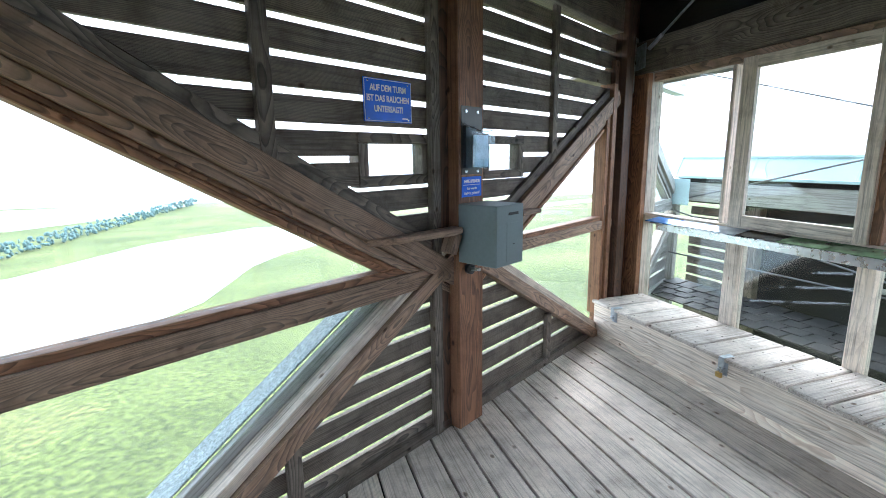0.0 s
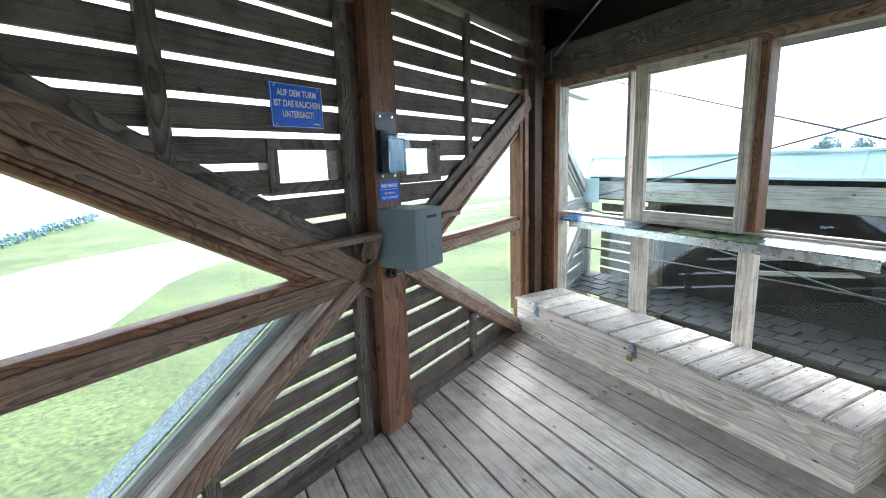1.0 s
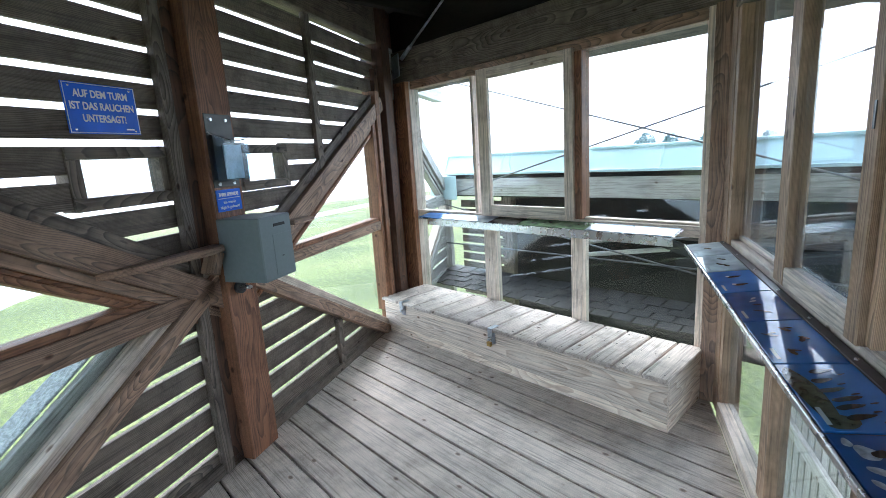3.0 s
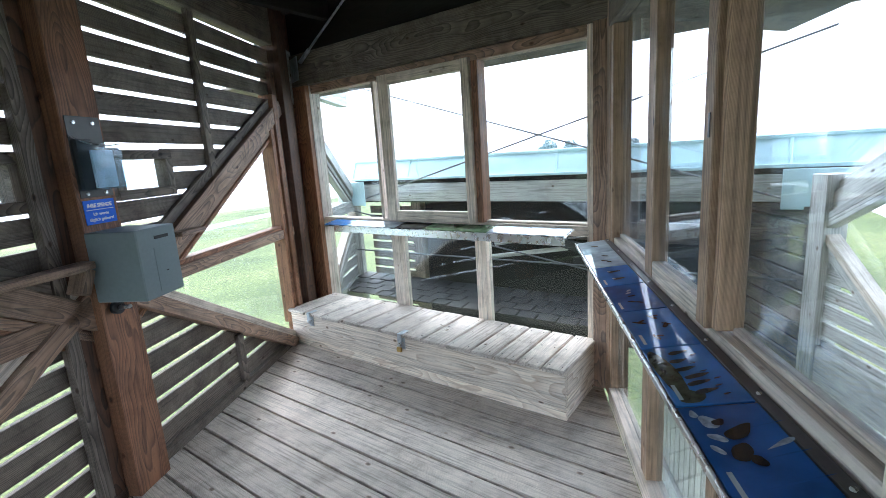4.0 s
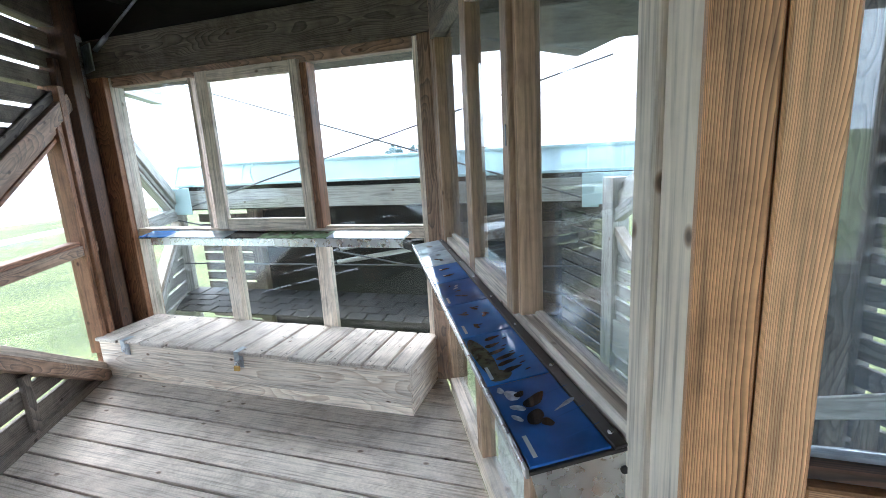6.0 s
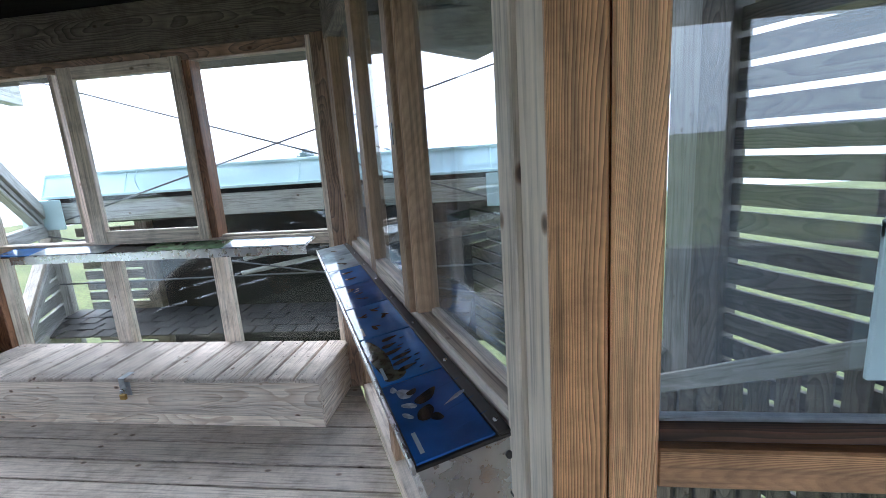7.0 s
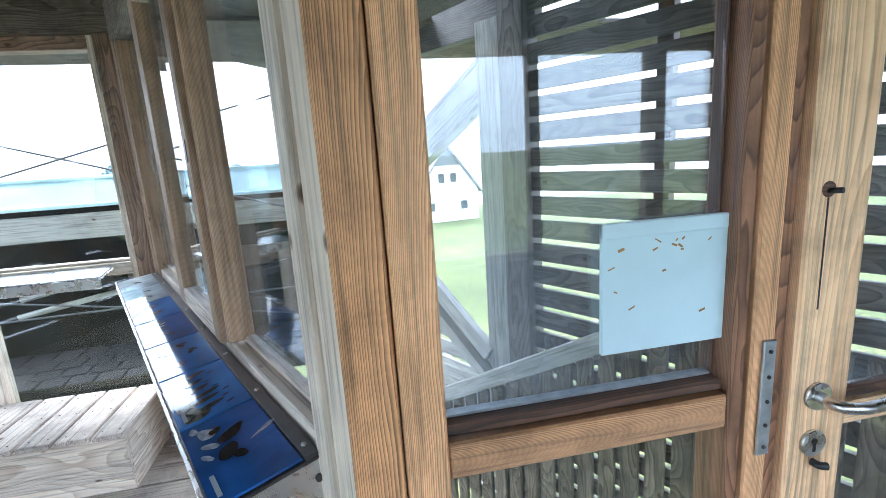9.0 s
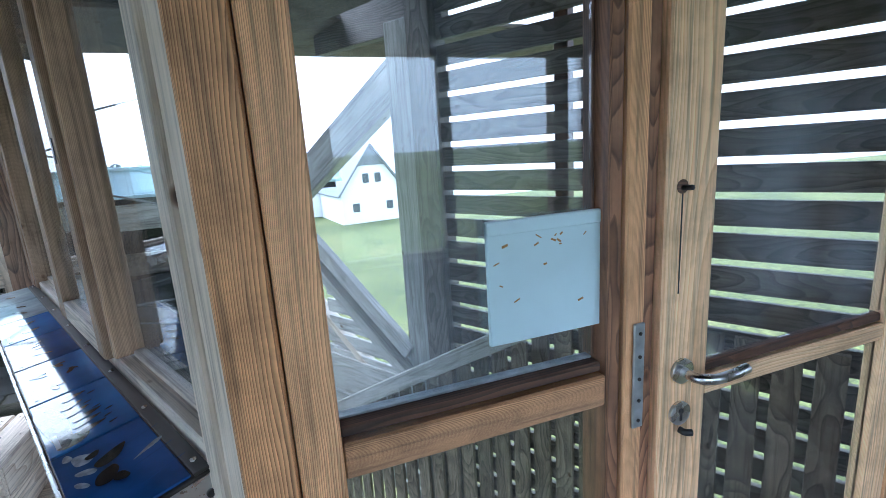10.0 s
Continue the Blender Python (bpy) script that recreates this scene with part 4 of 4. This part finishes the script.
PF = NORTH @ pose(-0.138, -0.0185, 0)
holder = thing("leaflet_holder", "clear acrylic leaflet holder on a screwed steel plate", "holder", PF)
block("backplate", -0.088, 0.092, -0.0905, -0.0870, 1.515, 1.878, DARKSTEEL, holder, bevel=0.001)
for x in (-0.05, 0.05):
    for z in (1.532, 1.85):
        rod("screw", (x, -0.0905, z), (x, -0.096, z), 0.008, STEEL, holder, 12)
block("backing", -0.078, 0.0, -0.115, -0.092, 1.55, 1.775, BLACK, holder, bevel=0.002)
block("pocket", -0.082, 0.085, -0.186, -0.182, 1.55, 1.735, ACRYLIC, holder, bevel=0)
for x in (-0.082, 0.081):
    block("pocket", x, x + 0.004, -0.182, -0.0915, 1.55, 1.765, ACRYLIC, holder, bevel=0)
block("pocket", -0.078, 0.081, -0.182, -0.0915, 1.55, 1.554, ACRYLIC, holder, bevel=0)
block("leaflet", -0.05, 0.07, -0.150, -0.142, 1.556, 1.725, LEAFLET, holder, "pale blue folded leaflets", bevel=0)
tube("wire", [(-0.085, -0.093, 1.79), (-0.055, -0.12, 1.765), (-0.01, -0.17, 1.745), (0.08, -0.187, 1.75)], 0.003, STEEL, holder)
note = thing("sign", "small blue donation sign with white lettering", "sign", PF)
block("plate", -0.086, 0.084, -0.0915, -0.0872, 1.392, 1.503, SIGNBLUE, note, bevel=0.001)
lettering("lettering", "IHRE SPENDE", 0.024, pose(-0.001, -0.0918, 1.477, 90, 0, 0), SIGNWHITE, note, 0.135)
lettering("lettering", "Ich werde", 0.02, pose(-0.001, -0.0918, 1.438, 90, 0, 0), SIGNWHITE, note, 0.085)
lettering("lettering", "t\u00e4glich geleert!", 0.02, pose(-0.001, -0.0918, 1.413, 90, 0, 0), SIGNWHITE, note, 0.135)
block("rule", -0.076, 0.074, -0.0922, -0.0916, 1.457, 1.4595, SIGNWHITE, note, bevel=0)

wledge = thing("ledge", "small weathered plank ledge at the brace joint", "shelf", NORTH)
polygon = [(-0.86, -0.066), (-0.72, -0.13), (-0.36, -0.17), (-0.262, -0.15), (-0.246, -0.066)]
bm = bmesh.new()
lo = [bm.verts.new((x, y, 1.203)) for x, y in polygon]
hi = [bm.verts.new((x, y, 1.236)) for x, y in polygon]
bm.faces.new(lo[::-1]); bm.faces.new(hi)
for i in range(5):
    j = (i + 1) % 5
    bm.faces.new((lo[i], lo[j], hi[j], hi[i]))
bmesh.ops.recalc_face_normals(bm, faces=list(bm.faces))
bmesh.ops.bevel(bm, geom=list(bm.edges), offset=0.005, segments=1, affect="EDGES", profile=0.5)
part("plank", bm, BRACE, wledge)
member("support", -0.34, 1.10, -0.29, 1.203, 0.05, -0.15, -0.066, BRACE, wledge)

ledge_small = thing("ledge", "short weathered plank ledge beside the donation box", "shelf", NORTH)
part("plank", rough_box(0.22, 0.09, 0.028, 0.005), BRACE, ledge_small, at=pose(0.43, -0.111, 1.255))

tie = thing("tie_rod", "galvanised steel tie rod with a gusset plate under the roof", "tie rod")
part("gusset", rough_box(0.012, 0.2, 0.2, 0.002), GALV, tie, at=pose(3.22, 3.71, 2.45, 0, 0, -20))
rod("bar", (3.24, 3.6, 2.53), (3.24, 2.87, 2.96), 0.01, GALV, tie)
rod("clevis", (3.24, 3.64, 2.506), (3.24, 3.5, 2.589), 0.018, GALV, tie)
# ---- outside: east side of the tower ----
eastrim = thing("wall_east", "outer east side with zinc fascia and grey planks", "wall", wall_pose(4.77, 4.8, -88.3), kind="structure")
for i in range(6):
    part("fascia_sheet", rough_box(0.945, 0.225, 0.01, 0.002), METALROOF, eastrim, at=pose(0.52 + 0.95 * i, 0.04, 1.462, 66, 0, 0))
    part("seam", rough_box(0.02, 0.225, 0.03, 0.004), METALROOF, eastrim, at=pose(0.045 + 0.95 * i, 0.038, 1.464, 66, 0, 0))
level("fascia_cap", 0.05, 5.75, 1.565, 1.592, 0.06, 0.4, METALROOF, eastrim)
level("gutter", 0.05, 5.75, 1.335, 1.365, -0.04, 0.02, METALROOF, eastrim)
# black strip painted in for the shadow under the eave
level("fascia_backing", 0.05, 5.7, 1.28, 1.355, 0.03, 0.07, SHADEWOOD, eastrim)
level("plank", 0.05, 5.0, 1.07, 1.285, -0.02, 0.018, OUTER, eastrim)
# added black sheet and cover, standing in for the unlit opening below the planks
level("lower_wall", 0.6, 5.0, -0.6, 1.06, 0.5, 0.55, SHADEWOOD, eastrim)
level("roof_over", 0.05, 5.0, 1.05, 1.07, 0.03, 0.55, SHADEWOOD, eastrim)
# slatted screen beside the node, with daylight in the joints
for i in range(13):
    z = -0.62 + 0.125 * i
    level("slat", 0.1, 0.86, z, z + 0.098, 0.22, 0.245, SLAT, eastrim, bevel=0.002)
upright("post", 0.86, 1.0, -0.7, 1.05, 0.2, 0.3, SLAT, eastrim)
level("plank", 2.9, 5.0, 0.62, 0.82, 0.32, 0.35, SLAT, eastrim)
for a, za, b, zb in ((2.0, 0.52, 2.95, 0.70), (1.95, 0.36, 2.9, 0.52)):
    member("plank", a, za, b, zb, 0.05, 0.3, 0.33, OUTER, eastrim)
for a, za, b, zb in ((2.2, 0.8, 4.4, 0.15), (3.0, 0.4, 4.9, 0.7)):
    member("strut", a, za, b, zb, 0.1, 0.2, 0.26, SHINGLE, eastrim)
for a, za, b, zb in ((0.1, 2.586, 5.0, 1.028), (0.1, 1.05, 5.0, 2.314), (0.1, 0.95, 5.0, 0.1), (0.1, 0.42, 5.0, 0.46)):
    rod("tie_rod", (a, -0.1, za), (b, -0.1, zb), 0.009, RODGREY, eastrim)
for u in (0.05, 4.95):
    block("plate", u - 0.2, u + 0.3, -0.122, -0.112, 1.02, 1.33, METALROOF, eastrim)
for u in (1.2, 3.6):
    tube("gutter_hook", [(u, -0.02, 1.57), (u - 0.02, -0.05, 1.5), (u - 0.02, -0.02, 1.37)], 0.006, METALROOF, eastrim)
ledge = thing("shingle_skirt", "dark wooden shingles on the outer ledge", "roof", wall_pose(4.77, 4.8, -88.3), kind="structure")
part("deck", rough_box(4.4, 0.5, 0.03), SHINGLE, ledge, at=pose(2.35, -0.24, 0.015, 5, 0, 0))
for r in range(-1, 3):
    for c in range(21):
        rr = random.Random(r * 50 + c + 50)
        part("shingle", rough_box(0.185, 0.22, 0.014, 0.002), SHINGLE, ledge,
             at=pose(0.24 + 0.205 * c + (0.1 if r % 2 else 0), -0.37 + 0.14 * r, 0.035 + 0.016 * r + rr.uniform(0, 0.006), 4 + rr.uniform(-2, 2), 0, rr.uniform(-2, 2)))

# ---- outside: landing beyond the door ----
stair_fence = thing("stair_balustrade", "grey board balustrade of the outer stair under the windows", "railing", INFO, kind="structure")
for i in range(30):
    u = 0.12 + 0.108 * i
    upright("board", u, u + 0.09, -2.6, -0.08, -0.625, -0.60, OUTER, stair_fence, bevel=0.002)
level("handrail", 0.1, 3.35, -0.08, -0.03, -0.65, -0.57, OUTER, stair_fence)
for z in (-0.42, -1.1):
    level("rail", 0.1, 3.35, z - 0.045, z + 0.045, -0.598, -0.565, OUTER, stair_fence)
landing = thing("landing_rail", "grey sloping handrail over a board balustrade", "railing", wall_pose(2.86, -1.29, 31), kind="structure")
member("handrail", 1.41, -0.5, -0.95, 0.909, 0.1, 0.15, 0.2, OUTER, landing)
for i in range(29):
    u = 1.4 - 0.125 * i
    top = min(0.8, -0.5 + (1.41 - u) * 0.597 - 0.05)
    upright("board", u - 0.045, u + 0.045, -2.0, top, 0.12, 0.145, SLAT, landing, bevel=0.002)
tube("pipe", [(1.3, 0.3, -0.62), (0.4, 0.3, -0.1), (-0.3, 0.3, 0.3), (-0.42, 0.28, 0.34)], 0.03, GALV, landing)
panel = thing("metal_sheet", "pale blue-grey metal plate with rust stains fixed outside the pane", "panel", DOORLINE)
block("sheet", -0.931, -0.672, -0.04, -0.030, 1.196, 1.438, SHEET, panel, bevel=0.002)
block("bent_rim", -0.931, -0.672, -0.0415, -0.0285, 1.412, 1.44, SHEET, panel, bevel=0.002)
for k in range(14):
    rr = random.Random(900 + k)
    uu = -0.69 - rr.uniform(0, 0.2)
    zz = 1.392 + rr.uniform(-0.012, 0.012) if k % 3 else rr.uniform(1.23, 1.36)
    part("rust_mark", rough_box(rr.uniform(0.004, 0.016), 0.0006, rr.uniform(0.002, 0.005), 0), RUST, panel, at=pose(uu, -0.0297, zz, 0, rr.uniform(-50, 50), 0))
deck2 = thing("landing_floor", "weathered boards of the outer landing", "floor", kind="structure")
for i in range(4):
    part("board", rough_box(1.6, 0.149, 0.03, 0.003), DECK, deck2, at=pose(1.1 + 0.159 * i, -1.35 + 0.07 * i, -0.06, 0, 0, 90))

# ---- ground, water, distance ----
GZ = -8.0
bm = bmesh.new()
bmesh.ops.create_grid(bm, x_segments=1, y_segments=1, size=2500)
ground = part("ground", bm, GRASS, None, at=pose(0, 0, GZ))
tagged(ground, "flat green marsh meadow reaching the horizon", "meadow", kind="structure")


def flat_patch(name, pts, z, material, label, category):
    bm = bmesh.new()
    bm.faces.new([bm.verts.new((x, y, 0)) for x, y in pts])
    ob = part(name, bm, material, None, at=pose(0, 0, z))
    return tagged(ob, label, category, kind="structure")


flat_patch("water", [(-60, 12), (-22, 20.5), (-13.4, 27.4), (-11, 28.8), (-8, 31.5), (-5.8, 35), (-4.6, 40), (-3.3, 45.6), (-0.5, 51), (6, 58), (16, 66), (14, 71), (-4.3, 73.5), (-16, 63), (-22.7, 48.5), (-40, 40), (-80, 34)],
           GZ + 0.02, WATER, "pale still water of a tidal creek", "water")
flat_patch("water", [(-200, 70), (-57, 84), (-38.4, 84), (-30, 95), (-20, 119), (-36, 124), (-57, 122), (-250, 100)], GZ + 0.02, WATER, "pale distant pool", "water")
flat_patch("water", [(-600, 190), (600, 210), (700, 420), (-700, 400)], GZ + 0.02, WATER, "bright far mudflat and water", "water")
# two added patches whiten the far ground in place of haze
flat_patch("mudflat", [(-2500, 150), (-60, 128), (-20, 124), (30, 112), (110, 97), (2500, 60), (2500, 2500), (-2500, 2500)], GZ + 0.01, HAZEGROUND, "far ground coloured pale as haze, reaching to the horizon", "mudflat")
flat_patch("mudflat", [(84, -2500), (84, 30), (110, 60), (2500, 55), (2500, -2500)], GZ + 0.01, HAZEGROUND, "far fields coloured pale as haze, reaching to the horizon", "field")
flat_patch("path", [(30, 74), (64, 86), (110, 80), (110, 84), (64, 91), (30, 80)], GZ + 0.02, GRAVEL, "pale gravel track in the meadow", "path")

hedge = bmesh.new()
rh = random.Random(5)
for i in range(156):
    t = i / 156
    t = round(t * 52) / 52
    x, y = -28.5 + 9 * t + rh.uniform(-0.4, 0.4), 55 + 66 * t + rh.uniform(-0.4, 0.4)
    for k in range(4):
        bmesh.ops.create_icosphere(hedge, subdivisions=1, radius=rh.uniform(0.1, 0.28), matrix=Matrix.Translation((x + rh.uniform(-0.4, 0.4), y + rh.uniform(-0.4, 0.4), rh.uniform(0.2, 1.6))) @ Matrix.Diagonal((1, 1, rh.uniform(0.6, 1.6), 1)))
tagged(part("shrub_row", hedge, BUSH, None, at=pose(0, 0, GZ)), "row of small shrubs tinted haze-blue along the creek", "shrubs", kind="stuff")

house = thing("house", "white rendered gabled house with a steep grey roof", "house", pose(66, -13.6, GZ, 0, 0, 8))
bm = bmesh.new()
HW, EV, AP, DP = 4.6, 4.4, 10.6, 12.0
prof = [(-HW, 0), (HW, 0), (HW, EV), (0, AP), (-HW, EV)]
fr = [bm.verts.new((0, y, z)) for y, z in prof]
bk = [bm.verts.new((DP, y, z)) for y, z in prof]
bm.faces.new(fr); bm.faces.new(bk[::-1])
for i in range(5):
    j = (i + 1) % 5
    bm.faces.new((fr[i], bk[i], bk[j], fr[j]))
bmesh.ops.recalc_face_normals(bm, faces=list(bm.faces))
part("wall", bm, PLASTER, house)
bm = bmesh.new()
ga = [bm.verts.new((-0.12, y, z)) for y, z in ((-2.05, 7.95), (2.05, 7.95), (0, AP))]
gb = [bm.verts.new((-0.02, y, z)) for y, z in ((-2.05, 7.95), (2.05, 7.95), (0, AP))]
bm.faces.new(ga); bm.faces.new(gb[::-1])
for i in range(3):
    bm.faces.new((ga[i], gb[i], gb[(i + 1) % 3], ga[(i + 1) % 3]))
bmesh.ops.recalc_face_normals(bm, faces=list(bm.faces))
part("gable_boards", bm, TILE, house, "dark grey boarded gable top")
for s in (-1, 1):
    a = math.atan2(AP - EV, HW)
    ln = math.hypot(HW, AP - EV) + 1.0
    part("roof", rough_box(DP + 1.2, ln, 0.25, 0.02), TILE, house, at=Matrix.Translation((DP / 2, s * (HW / 2 + 0.25), (AP + EV) / 2 - 0.1)) @ Matrix.Rotation(-s * a, 4, "X"))
for y, z, w, h in ((0.9, 6.2, 0.9, 1.3), (-0.9, 6.2, 0.9, 1.3), (2.6, 2.2, 1.0, 1.2), (-2.4, 2.2, 1.0, 1.2)):
    win = block("window", -0.04, 0.02, y - w / 2, y + w / 2, z - h / 2, z + h / 2, WINDARK, house)
    nest(part("sill", rough_box(0.05, w + 0.16, 0.1), PLASTER, house, at=Matrix.Translation((-0.05, y, z - h / 2 - 0.06))), win)

barn = thing("barn", "long pale farm building with a low roof far off", "barn", pose(78, -3, GZ))
block("wall", 0, 9, -8, 9, 0, 5.5, PLASTER, barn, bevel=0)
for s in (-1, 1):
    part("roof", rough_box(5.6, 18, 0.3, 0.02), METALROOF, barn, at=Matrix.Translation((4.5 + s * 2.5, 0.5, 7.6)) @ Matrix.Rotation(s * radians(40), 4, "Y"))
for y in (-5, 6.5):
    block("chimney", 4, 5, y - 0.5, y + 0.5, 8.5, 11, PLASTER, barn, bevel=0)


def tree(x, y, height, spread, seed):
    rt = random.Random(seed)
    t = thing("tree", "distant round-crowned tree at the field edge", "tree", pose(x, y, GZ), "far trees")
    bm = bmesh.new()
    bmesh.ops.create_cone(bm, cap_ends=True, segments=8, radius1=0.35, radius2=0.15, depth=height * 0.6, matrix=Matrix.Translation((0, 0, height * 0.3)))
    for k in range(5):
        a = k * 1.26 + rt.uniform(0, 0.5)
        bmesh.ops.create_cone(bm, cap_ends=True, segments=6, radius1=0.14, radius2=0.04, depth=height * 0.35,
                              matrix=Matrix.Translation((0.18 * spread * math.cos(a), 0.18 * spread * math.sin(a), height * 0.6)) @ Matrix.Rotation(a, 4, "Z") @ Matrix.Rotation(0.7, 4, "Y"))
    part("trunk", bm, POST, t)
    verts, faces = [], []
    for k in range(1500):
        a, e, r = rt.uniform(0, math.tau), rt.uniform(-0.6, 1.5), rt.uniform(0.45, 1.0) ** 0.5
        r *= 0.8 + 0.25 * math.sin(3 * a + seed) * math.cos(2 * e)
        c = Vector((spread * 0.5 * r * math.cos(a) * math.cos(e), spread * 0.5 * r * math.sin(a) * math.cos(e), height * (0.62 + 0.38 * r * math.sin(e))))
        m = Euler((rt.uniform(0, 6), rt.uniform(0, 6), rt.uniform(0, 6))).to_matrix()
        sz = rt.uniform(0.15, 0.4)
        i = len(verts)
        verts += [c + m @ Vector(p) * sz for p in ((-1, 0, 0), (0, -0.6, 0.1), (1, 0, 0), (0, 0.6, 0.1))]
        faces.append((i, i + 1, i + 2, i + 3))
    me = bpy.data.meshes.new("crown")
    me.from_pydata(verts, [], faces)
    me.materials.append(BUSH)
    new("crown", me).parent = t


for x, y, hh, sp, sd in ((112, 49, 12, 8, 1), (111, 43, 11.5, 7, 2), (114, 37, 10.5, 6, 3), (110, 24, 10.5, 6, 4), (118, 30, 10.8, 7, 5)):
    tree(x, y, hh, sp, sd)
